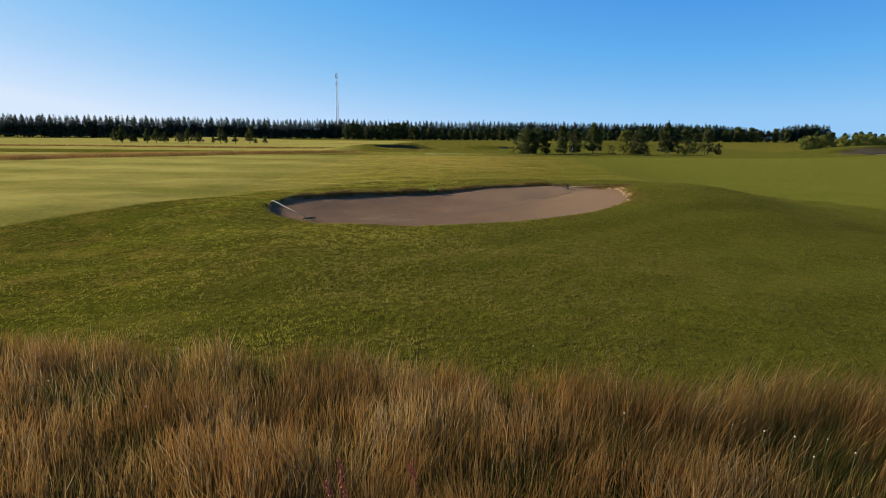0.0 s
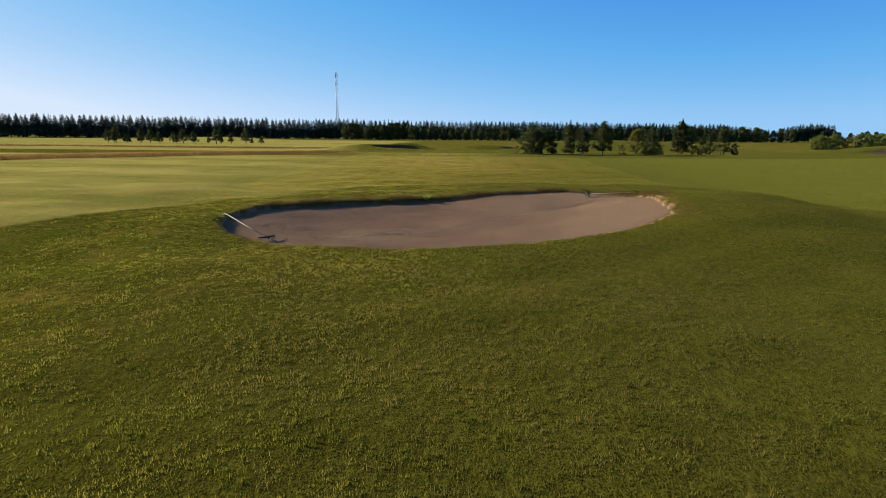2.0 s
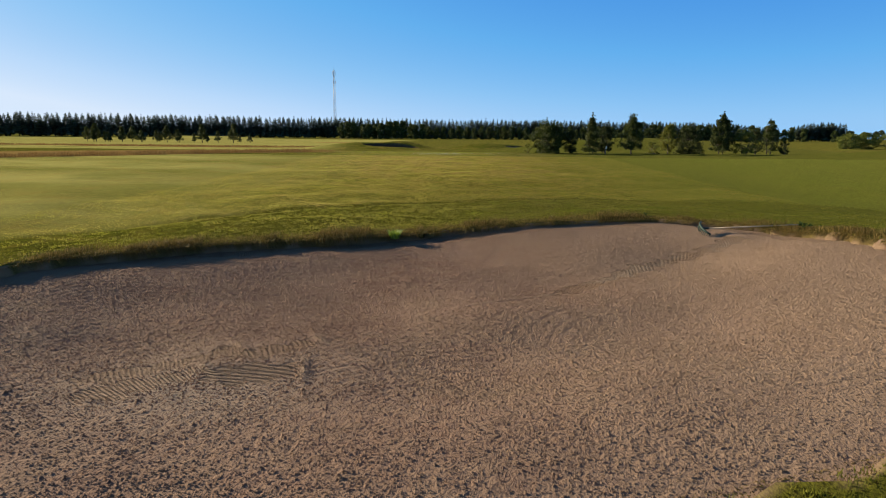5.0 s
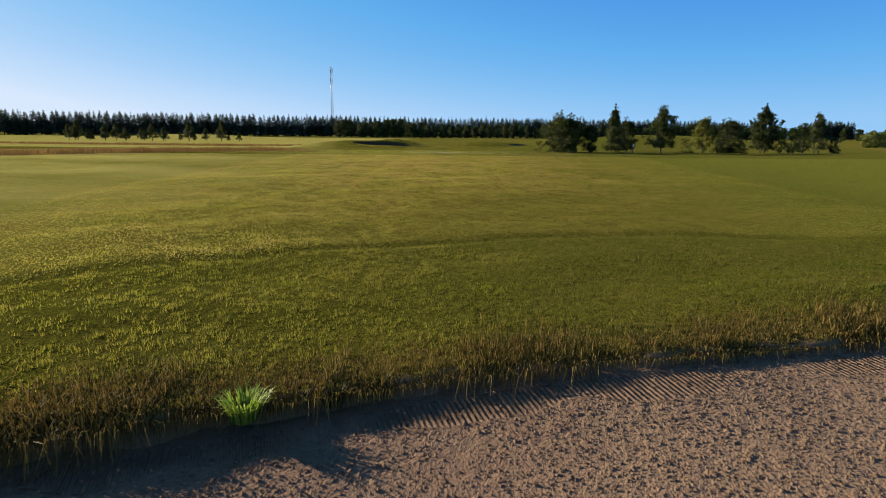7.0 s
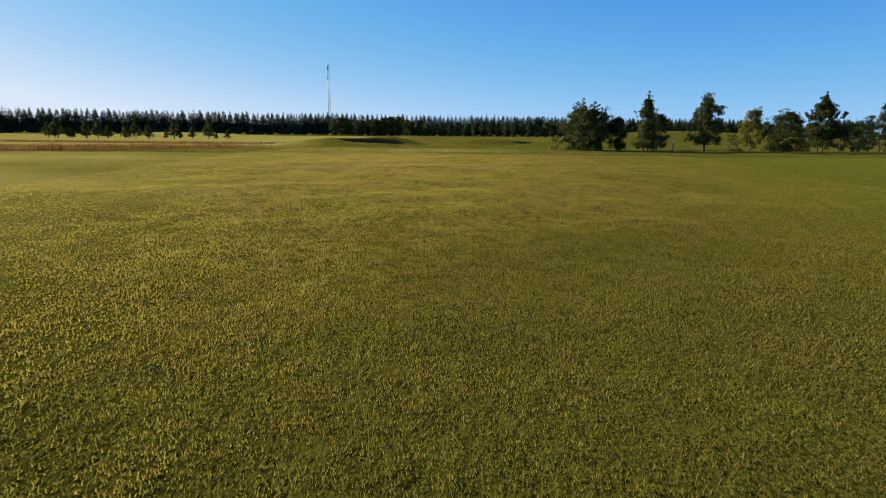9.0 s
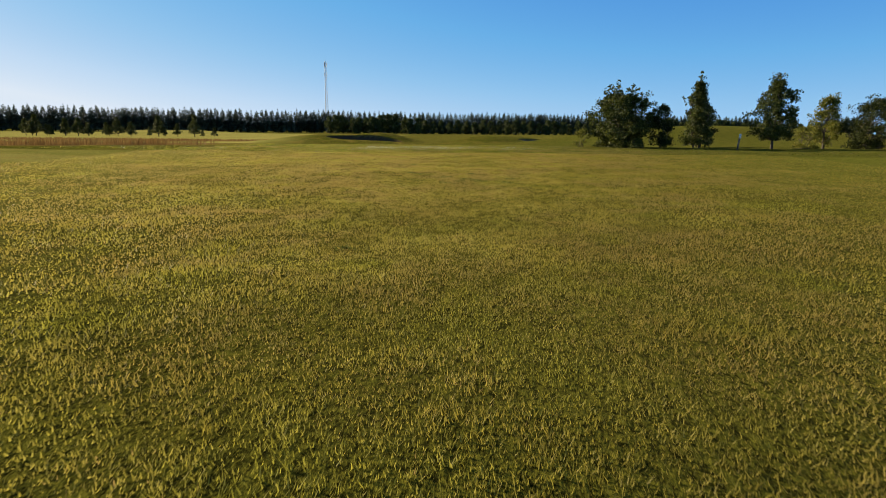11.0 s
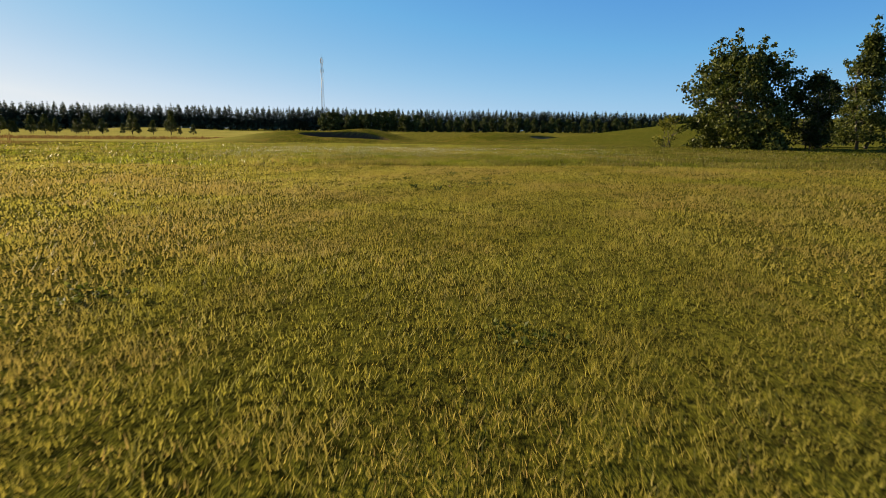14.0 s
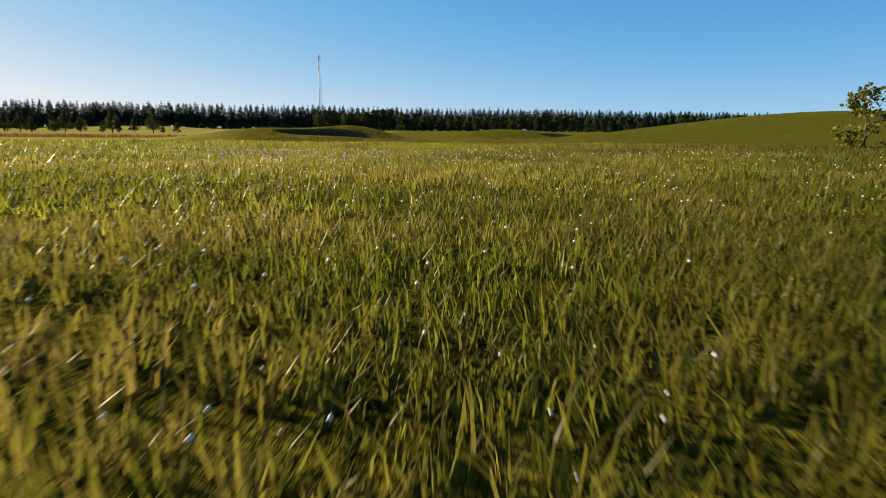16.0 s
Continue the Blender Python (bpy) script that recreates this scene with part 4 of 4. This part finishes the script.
def spruce(label, height, width, low, seed, whorls=22, leaf="needle", name="spruce_tree"):
    """A conifer: drooping whorls of needle sprays on a straight stem."""
    rng = np.random.default_rng(seed)
    tree = thing(name, Matrix(), label, "tree")
    bm = bmesh.new()
    tube(bm, [(0, 0, -.3), (0, 0, height * .5), (0, 0, height)], [height * .014, height * .009, .01], 5)
    part("trunk", bm, MAT["bark_dark"], tree)
    vs, fs = [], []
    for k in range(whorls):
        t = 1 - (1 - (k + .5) / whorls) ** 0.85
        z = low + (height * .97 - low) * t
        reach = width / 2 * (1 - t) ** 0.72 * rng.uniform(.75, 1.15) + 0.18 * (1 - t) + .04
        if t < .2:
            reach *= rng.uniform(.6, 1.0)
        n = int(8 + 3 * (1 - t))
        a0 = rng.uniform(0, 6.28)
        for j in range(n):
            a = a0 + 2 * math.pi * j / n + rng.uniform(-.35, .35)
            r = reach * rng.uniform(.55, 1.15)
            u = np.array([math.cos(a), math.sin(a), 0])
            w = np.array([-math.sin(a), math.cos(a), 0])
            up = rng.uniform(-.30, .10) + .9 * t * t
            wide = 0.24 * r + 0.08
            base = np.array([0, 0, z + rng.uniform(-.25, .25) * height / whorls])
            q1 = base + u * r * .55 + [0, 0, up * r * .5]
            q3 = base + u * r + [0, 0, up * r + .12 * r]
            drop = np.array([0, 0, -0.24 * r * (1 - t) - .06])
            i = len(vs)
            vs += [base, q1 + w * wide + drop, q1 - w * wide + drop, q3, q1]
            fs += [(i, i + 1, i + 4), (i, i + 4, i + 2), (i + 4, i + 1, i + 3), (i + 4, i + 3, i + 2)]
    part_mesh("crown", mesh_from("crown", np.array(vs), np.array(fs), MAT[leaf]), tree)
    return tree


def put(tree, x, y, turn=0.0, sink=0.03, size=1.0):
    tree.matrix_world = pose(x, y, float(land(x, y)) - sink, 0, 0, turn) @ Matrix.Diagonal((size, size, size, 1))
    return tree


# the row of young trees and shrubs beyond the fairway
put(broadleaf("large_shrub", "broad many-stemmed olive-green shrub, ragged at the top", 2.2, 3.0, .0, "round", "leaf_a", 600, 30, .21, .085, 101, 7, shoots=26), 6.62, 65.2, 40)
put(broadleaf("small_shrub", "small sparse olive shrub beside the broad one", .75, .8, .05, "round", "leaf_c", 26, 20, .12, .06, 102, 3, girth=.02), 5.0, 65.4)
put(broadleaf("small_shrub", "dark leafy shrub beside an upright young tree", 1.75, 1.35, .1, "oval", "leaf_b", 150, 28, .16, .07, 103, 3, girth=.03), 8.3, 65.1)
put(broadleaf("young_tree", "upright young tree with dense dark green base", 2.75, 1.95, .15, "cone", "leaf_a", 340, 30, .19, .075, 104, 2, shoots=12), 10.05, 66.0)
put(broadleaf("round_shrub", "dark rounded shrub among the young trees", 2.35, 1.9, .10, "round", "leaf_b", 240, 30, .19, .08, 105, 4), 12.5, 72.0)
put(broadleaf("young_tree", "tall young tree with a clear trunk and open crown", 2.8, 2.0, .45, "upright", "leaf_a", 330, 30, .19, .08, 106, 1, shoots=14), 13.1, 65.6)
put(broadleaf("low_shrub", "low yellowish green shrub in rank grass", .95, 1.4, .05, "round", "leaf_c", 50, 24, .15, .07, 107, 4, girth=.025), 15.1, 66.8)
put(broadleaf("young_tree", "slender yellow-green young tree", 2.4, 1.8, .25, "upright", "leaf_c", 220, 28, .18, .075, 108, 1), 16.9, 68.4)
put(broadleaf("round_shrub", "very dark dense rounded shrub", 2.1, 2.9, .05, "round", "leaf_b", 420, 30, .20, .07, 109, 5), 17.9, 66.6)
put(broadleaf("young_pine", "bushy young pine with upswept branches", 3.1, 3.0, .3, "cone", "needle_pine", 260, 34, .24, .11, 110, 2, shoots=24), 22.0, 70.2)
put(broadleaf("low_shrub", "yellowish spreading shrub beside the pine", 1.8, 2.3, .1, "round", "leaf_c", 120, 26, .2, .08, 111, 5), 23.6, 69.5)
put(broadleaf("young_tree", "narrow dark green young tree", 2.2, 1.3, .2, "upright", "leaf_b", 110, 26, .16, .07, 112, 1), 25.0, 70.5)
put(broadleaf("young_tree", "upright green young tree near the row's end", 3.0, 2.2, .15, "cone", "leaf_a", 200, 26, .2, .08, 113, 2), 26.9, 72.0)
put(broadleaf("low_shrub", "small dark shrub at the end of the row", 1.1, 1.2, .1, "round", "leaf_b", 60, 24, .14, .07, 114, 3), 28.0, 71.6)

# pale green willows far off beyond the row
willow_kinds = [broadleaf("willow_bush", "broad light green willow bush beyond the tree row", 3.3, 6.0, .0, "round", "willow", 170, 26, .55, .24, 120 + k, 6, girth=.05, twigs=False) for k in range(3)]
for k in range(10):
    m = pose(77.5 + 4.3 * k, 142 + 1.8 * math.sin(k * 2.1), float(land(77.5 + 4.3 * k, 142)) - .1, 0, 0, 80 * k) @ Matrix.Diagonal((1, 1, .92 + .16 * ((k * 5) % 4) / 3, 1))
    t = willow_kinds[k] if k < 3 else copy_thing(willow_kinds[k % 3], m)
    t.matrix_world = m
    tagged(t, group="willow bushes beyond the row")

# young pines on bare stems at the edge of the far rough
# place along the edge and height, in metres, set to fit the camera's view
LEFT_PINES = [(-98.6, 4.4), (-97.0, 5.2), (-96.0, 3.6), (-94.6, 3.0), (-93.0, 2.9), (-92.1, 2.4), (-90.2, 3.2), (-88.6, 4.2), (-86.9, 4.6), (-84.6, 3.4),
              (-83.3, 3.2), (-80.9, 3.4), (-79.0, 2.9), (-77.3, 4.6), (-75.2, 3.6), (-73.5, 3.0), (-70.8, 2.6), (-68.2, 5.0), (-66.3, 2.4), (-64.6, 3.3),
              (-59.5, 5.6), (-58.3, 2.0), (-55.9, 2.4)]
pine_kinds = []
for k in range(4):
    pine_kinds.append(broadleaf("pine_tree", "small dark pine with a bare lower trunk", 3.6, 3.1, .7, "cone", "needle_pine", 110, 18, .34, .20, 200 + k, 1, "bark_dark", .07, False))
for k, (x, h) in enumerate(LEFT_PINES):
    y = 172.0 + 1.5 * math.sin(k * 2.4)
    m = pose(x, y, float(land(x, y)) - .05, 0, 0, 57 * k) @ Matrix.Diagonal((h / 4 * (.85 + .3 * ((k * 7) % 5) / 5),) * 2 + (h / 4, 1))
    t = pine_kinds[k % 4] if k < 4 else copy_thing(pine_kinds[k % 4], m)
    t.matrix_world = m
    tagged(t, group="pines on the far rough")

# the shelter belt of spruces and the woods before it


def belt_y(x):
    return 263 + .36 * (x + 117) if x < 60 else 326 + .22 * (x - 60)


rng = np.random.default_rng(77)
spruces = [spruce("tall dark spruce of the shelter belt", 9.4, 4.1 + .3 * k, .7 + .35 * k, 300 + k, 21 + k) for k in range(4)]
count = 0
behind_v, behind_f, behind_n = [], [], 0
for row, (gap, off, grow) in enumerate(((1.75, 0, 1.0), (2.0, 4, .98))):
    x = -235.0
    while x < 235:
        x += gap * rng.uniform(.75, 1.3)
        if 171 < x < 180 or x > 211:
            continue
        s = grow * rng.uniform(.92, 1.06) * (1.0 if x < 0 else 1.04) * float(np.interp(x, [140, 171, 180, 190], [1.0, .72, .85, 1.08]))
        y = belt_y(x) + off + rng.uniform(-1, 1)
        kind = spruces[count % 4] if count < 4 else spruces[int(rng.integers(0, 4))]
        m = pose(x, y, -.5, 0, 0, rng.uniform(0, 360)) @ Matrix.Diagonal((s * rng.uniform(1.0, 1.35),) * 2 + (s, 1))
        if row == 0:
            t = kind if count < 4 else copy_thing(kind, m)
            t.matrix_world = m
            tagged(t, group="spruces of the shelter belt")
            count += 1
            continue
        # the rows behind, one mass of needles
        src = [ch for ch in kind.children if ch.name.startswith("crown")][0].data
        co = np.empty(len(src.vertices) * 3, np.float32)
        src.vertices.foreach_get("co", co)
        fi = np.empty(len(src.polygons) * 3, np.int32)
        src.polygons.foreach_get("vertices", fi)
        q = np.array(m)
        behind_v.append(co.reshape(-1, 3) @ q[:3, :3].T + q[:3, 3])
        behind_f.append(fi.reshape(-1, 3) + behind_n)
        behind_n += len(src.vertices)
me = mesh_from("spruce_wood", np.concatenate(behind_v), np.concatenate(behind_f), MAT["needle"])
tagged(new("spruce_wood", me), "dark spruces standing in rows behind the shelter belt", "woods", kind="stuff")

wood_kinds = [broadleaf("wood_tree", "dark broadleaf tree at the edge of the wood", 7.5, 5.5, .5, "oval", "leaf_wood_hazy", 90, 11, .85, .74, 400 + k, 2, "bark_dark", .12, False)
              for k in range(4)]
WOOD = []
for k in range(13):
    WOOD.append((-52 + 2.9 * k + rng.uniform(-.6, .6), 271 + rng.uniform(-3, 3), rng.uniform(.78, 1.0)))
for k in range(30):
    WOOD.append((-16 + 3.4 * k, 283 + .25 * 3.4 * k + rng.uniform(-3, 3), rng.uniform(.62, .85)))
for k in range(24):
    WOOD.append((84 + 3.5 * k, 300 + .8 * k + rng.uniform(-4, 4), rng.uniform(.75, 1.0)))
for k in range(11):
    WOOD.append((182 + 4.0 * k, 318 + rng.uniform(-4, 4), rng.uniform(.6, .8)))
for k in range(20):
    WOOD.append((-240 + 5 * k, 238 + .36 * 5 * k - 16 + rng.uniform(-3, 3), rng.uniform(.70, .9)))
for k, (x, y, s) in enumerate(WOOD):
    m = pose(x, y, float(land(x, y)) - .2, 0, 0, 71 * k) @ Matrix.Diagonal((s, s, s, 1))
    t = wood_kinds[k] if k < 4 else copy_thing(wood_kinds[int(rng.integers(0, 4))], m)
    t.matrix_world = m
    tagged(t, group="trees at the wood's edge")


# ---- mast ----
def radio_mast(x, y, height):
    mast = thing("radio_mast", pose(x, y, -.5), "tall grey steel lattice radio mast behind the woods", "mast")
    legs = []
    for k in range(3):
        a = 2 * math.pi * k / 3 + .4
        foot, top = Vector((1.25 * math.cos(a), 1.25 * math.sin(a), 0)), Vector((.55 * math.cos(a), .55 * math.sin(a), height))
        legs.append((foot, top))
        bm = bmesh.new()
        tube(bm, [foot, top], [.10, .07], 6)
        part("leg", bm, MAT["mast"], mast)
    n = 20
    for s in range(n):
        bm = bmesh.new()
        for k in range(3):
            a, b = legs[k], legs[(k + 1) % 3]
            p, q = a[0].lerp(a[1], s / n), b[0].lerp(b[1], (s + 1) / n)
            p2, q2 = b[0].lerp(b[1], s / n), a[0].lerp(a[1], (s + 1) / n)
            tube(bm, [p, q], [.04, .04], 4)
            tube(bm, [p2, q2], [.04, .04], 4)
            tube(bm, [q2, q], [.04, .04], 4)
        part("brace", bm, MAT["mast"], mast)
    for level, size in ((height - 2.2, 2.6), (height - 8.0, 2.0)):
        for k in range(3):
            a = 2 * math.pi * k / 3 + .4
            bm = bmesh.new()
            box(bm, (-.18, -.12, -size / 2), (.18, .12, size / 2))
            bmesh.ops.bevel(bm, geom=bm.edges[:], offset=.05, segments=2, affect='EDGES')
            bmesh.ops.transform(bm, verts=bm.verts[:], matrix=pose(.95 * math.cos(a), .95 * math.sin(a), level, 0, 0, math.degrees(a) + 90))
            part("antenna", bm, MAT["antenna"], mast, "pale grey panel antenna")
    bm = bmesh.new()
    tube(bm, [(0, 0, height - 1), (0, 0, height + 2.2)], [.05, .02], 5)
    part("lightning_rod", bm, MAT["mast"], mast)


radio_mast(-86.9, 420, 43.5)


# ---- rakes ----
def rake(m, label, length, handle_mat, bent):
    """A bunker rake: long handle, socket, curved head bar and tines."""
    r = thing("bunker_rake", m, label, "rake")
    bm = bmesh.new()
    pts = [(0, 0, .035), (length * .5, 0, .03), (length, 0, .028)]
    if bent:
        pts = [(0, 0, .035), (length * .5, 0, .04), (length * .9, 0, .06), (length * .97, 0, .05), (length, 0.02, .0)]
    tube(bm, pts, [.009 if bent else .010] * len(pts), 8)
    part("handle", bm, MAT[handle_mat], r, "pale wooden handle" if handle_mat == "rake_wood" else "grey metal handle")
    bm = bmesh.new()
    tube(bm, [(-.04, 0, .04), (.10, 0, .035)], [.020, .017], 8)
    part("socket", bm, MAT["rake_head"], r)
    bm = bmesh.new()
    tube(bm, [(-.03 + .08 * (t * t), .20 * t, .045 + .02 * (1 - t * t)) for t in (-1, -.7, -.4, 0, .4, .7, 1)], [.014, .017, .019, .02, .019, .017, .014], 8)
    bar = part("head_bar", bm, MAT["rake_head"], r, "dark green plastic head")
    for k in range(13):
        t = -1 + 2 * k / 12
        bm = bmesh.new()
        x, y = -.03 + .08 * t * t, .195 * t
        tube(bm, [(x, y, .045 + .02 * (1 - t * t)), (x - .015, y, .02), (x - .02, y, -.035)], [.008, .007, .003], 5)
        part("tine", bm, MAT["rake_head"], bar)
    return r


hx, hy, ex, ey = 4.05, 28.05, 5.75, 28.15
hz, ez = float(sand_level(hx, hy)) + .06, float(land(ex, ey)) + .03
lie = math.degrees(math.atan2(hz - ez, math.hypot(ex - hx, ey - hy)))
rake(pose(hx, hy, hz, 0, lie, math.degrees(math.atan2(ey - hy, ex - hx))) @ pose(0, 0, 0, 24, 0, 0),
     "bunker rake with pale handle and green head lying on sand", 1.66, "rake_wood", False)
rx, ry = -4.33, 21.42
rake(pose(rx, ry, float(sand_level(rx, ry)) + .04, 0, -9, math.degrees(math.atan2(22.95 - ry, -5.98 - rx))),
     "rake with bent grey handle leaning on the bunker edge", 2.15, "rake_metal", True)

# ---- plants on and by the lip ----
def lip_z(x, y):
    return float(land(x, y))


tussock("grass_tuft", -1.2, 28.22, -.50, 260, .165, .009, .08, .75, MAT["tuft"], "bright yellow-green tuft of grass on the bunker lip", "grass tuft", 41)
for k, (x, y, s) in enumerate([(-1.05, 28.55, .7), (-.75, 28.45, .8), (-.5, 28.6, .9), (-1.9, 28.45, .7), (-2.15, 28.4, .6), (.55, 28.75, .8), (1.2, 28.95, .9), (1.6, 29.0, .8)]):
    tussock("grass_tuft", x, y, lip_z(x, y) - .08, 120, .16 * s, .007, .06, .6, MAT["lip_grass"], "dry green and brown grass tuft on the bunker lip", "grass tuft", 42 + k)


def weed(x, y, z, size, leaves, seed, label):
    rng = np.random.default_rng(seed)
    p = thing("weed", pose(x, y, z), label, "weed")
    bm = bmesh.new()
    tube(bm, [(0, 0, -.03), (.02, 0, size * .5), (.03, .01, size)], [.008, .006, .003], 6)
    part("stem", bm, MAT["weed"], p)
    pts = np.stack([rng.normal(0, size * .34, leaves), rng.normal(0, size * .34, leaves), rng.uniform(.02, .95, leaves) * size], axis=1)
    v, f = leaf_cloud(rng, pts, size * .1, 3, size * .36)
    part_mesh("foliage", mesh_from("foliage", v, f, MAT["weed"]), p)


weed(5.55, 27.72, float(sand_level(5.5, 27.72)), .22, 22, 61, "dark broad-leaved weed growing at the sand's edge")
weed(3.45, 29.25, lip_z(3.45, 29.25) - .02, .11, 22, 62, "small dark green weed on the bunker lip")
weed(2.3, 26.95, -.55, .05, 8, 63, "tiny green seedling in the sand")

# ---- low clumps in the fairway ----
rng = np.random.default_rng(91)
CLUMPS = [(.02, 48.79), (.14, 48.68), (-.02, 48.58), (-.27, 49.07), (.14, 49.57), (.73, 48.79), (.62, 48.26), (-.71, 49.53), (-.9, 49.74), (.88, 50.88),
          (-.25, 48.29), (.3, 48.41), (.22, 48.53), (.15, 51.75), (-1.04, 51.94), (-2.54, 50.39), (-1.6, 35.26), (-1.73, 36.43), (-.83, 43.66),
          (.34, 54.83), (-.11, 55.65), (-.47, 55.21), (.18, 55.18), (.06, 54.9), (.15, 54.84)]
for k, (x, y) in enumerate(CLUMPS):
    p = thing("clover_clump", pose(x, y, lip_z(x, y)), "small dark green clover clump in the mown grass", "clover", "clover clumps in the fairway")
    n = 22
    broad = .05 if y < 54.8 else .026
    pts = np.stack([rng.normal(0, broad, n), rng.normal(0, broad, n), rng.uniform(.005, .022, n)], axis=1)
    v, f = leaf_cloud(rng, pts, .012, 3, .017 if y < 54.8 else .012)
    part_mesh("leaves", mesh_from("leaves", v, f, MAT["clover"]), p)

weed(-.36, 54.64, lip_z(-.36, 54.64) - .004, .035, 18, 64, "low dark broad-leaved weed in the mown grass")
weed(-.18, 54.52, lip_z(-.18, 54.52) - .004, .035, 18, 65, "low dark broad-leaved weed in the mown grass")
for x, y, turn in ((-.10, 54.65, 20), (.03, 54.62, 130)):
    leaf = thing("dead_leaf", pose(x, y, lip_z(x, y) + .012, 14, 9, turn), "small curled brown dead leaf on the mown grass", "leaf")
    bm = bmesh.new()
    rim = [bm.verts.new((.011 * (1 - abs(t) ** 1.6) * s, .018 * t, .004 * t * t + .003 * abs(s))) for s, t in ((0, -1), (1, -.5), (1, 0), (1, .5), (0, 1), (-1, .5), (-1, 0), (-1, -.5))]
    mid = bm.verts.new((0, 0, -.001))
    for i in range(8):
        bm.faces.new((rim[i], rim[(i + 1) % 8], mid))
    bmesh.ops.solidify(bm, geom=bm.faces[:], thickness=.0006)
    part("blade", bm, MAT["dead_leaf"], leaf)

# ---- marker post ----
post = thing("marker_post", pose(10.45, 62.9, float(land(10.45, 62.9)) - .02, 0, 7, 0), "short dark post with a white top, leaning", "post")
bm = bmesh.new()
tube(bm, [(0, 0, -.1), (0, 0, .47)], [.032, .030], 10)
part("shaft", bm, MAT["post"], post)
bm = bmesh.new()
tube(bm, [(0, 0, .47), (0, 0, .52), (0, 0, .53), (0, 0, .56)], [.045, .048, .030, .030], 12)
part("band", bm, MAT["white"], post, "white painted ring")
bm = bmesh.new()
tube(bm, [(0, 0, .56), (0, 0, .60), (0, 0, .64)], [.044, .044, .020], 12)
part("cap", bm, MAT["white"], post, "white painted cap")

# ---- flower heads in the tall grass ----
for k in range(34):
    x, y = rng.uniform(-5, 5.5), rng.uniform(7.6, 10.8)
    if k < 16:
        x, y = rng.normal(3.1, .7), rng.uniform(8.0, 9.4)
    h = rng.uniform(.36, .55)
    p = thing("thistle", pose(x, y, float(land(x, y))), "pale fluffy seed head on a thin stalk among tall grass", "flower", "seed heads in the tall grass")
    bm = bmesh.new()
    tube(bm, [(0, 0, 0), (.01, .01, h * .6), (.02, 0, h)], [.003, .0025, .002], 5)
    part("stalk", bm, MAT["fescue_green"], p)
    bm = bmesh.new()
    bmesh.ops.create_icosphere(bm, subdivisions=2, radius=rng.uniform(.004, .008))
    for v in bm.verts:
        v.co *= rng.uniform(.75, 1.2)
    bmesh.ops.translate(bm, verts=bm.verts[:], vec=(.02, 0, h))
    part("head", bm, MAT["seed"], p, "off-white downy head")
for x, y, h in ((-.72, 8.35, .62), (-.25, 8.55, .50), (-.78, 8.25, .55)):
    p = thing("dock", pose(x, y, float(land(x, y)), 0, rng.uniform(-10, -4), 0), "rust-red dock stalk with dense seeds", "weed", "dock stalks in the tall grass")
    bm = bmesh.new()
    tube(bm, [(0, 0, 0), (0, 0, h)], [.005, .003], 5)
    part("stalk", bm, MAT["dock"], p)
    pts = np.stack([rng.normal(0, .010, 90), rng.normal(0, .010, 90), rng.uniform(.5, 1.0, 90) * h], axis=1)
    v, f = leaf_cloud(rng, pts, .012, 3, .014)
    part_mesh("seeds", mesh_from("seeds", v, f, MAT["dock"]), p)
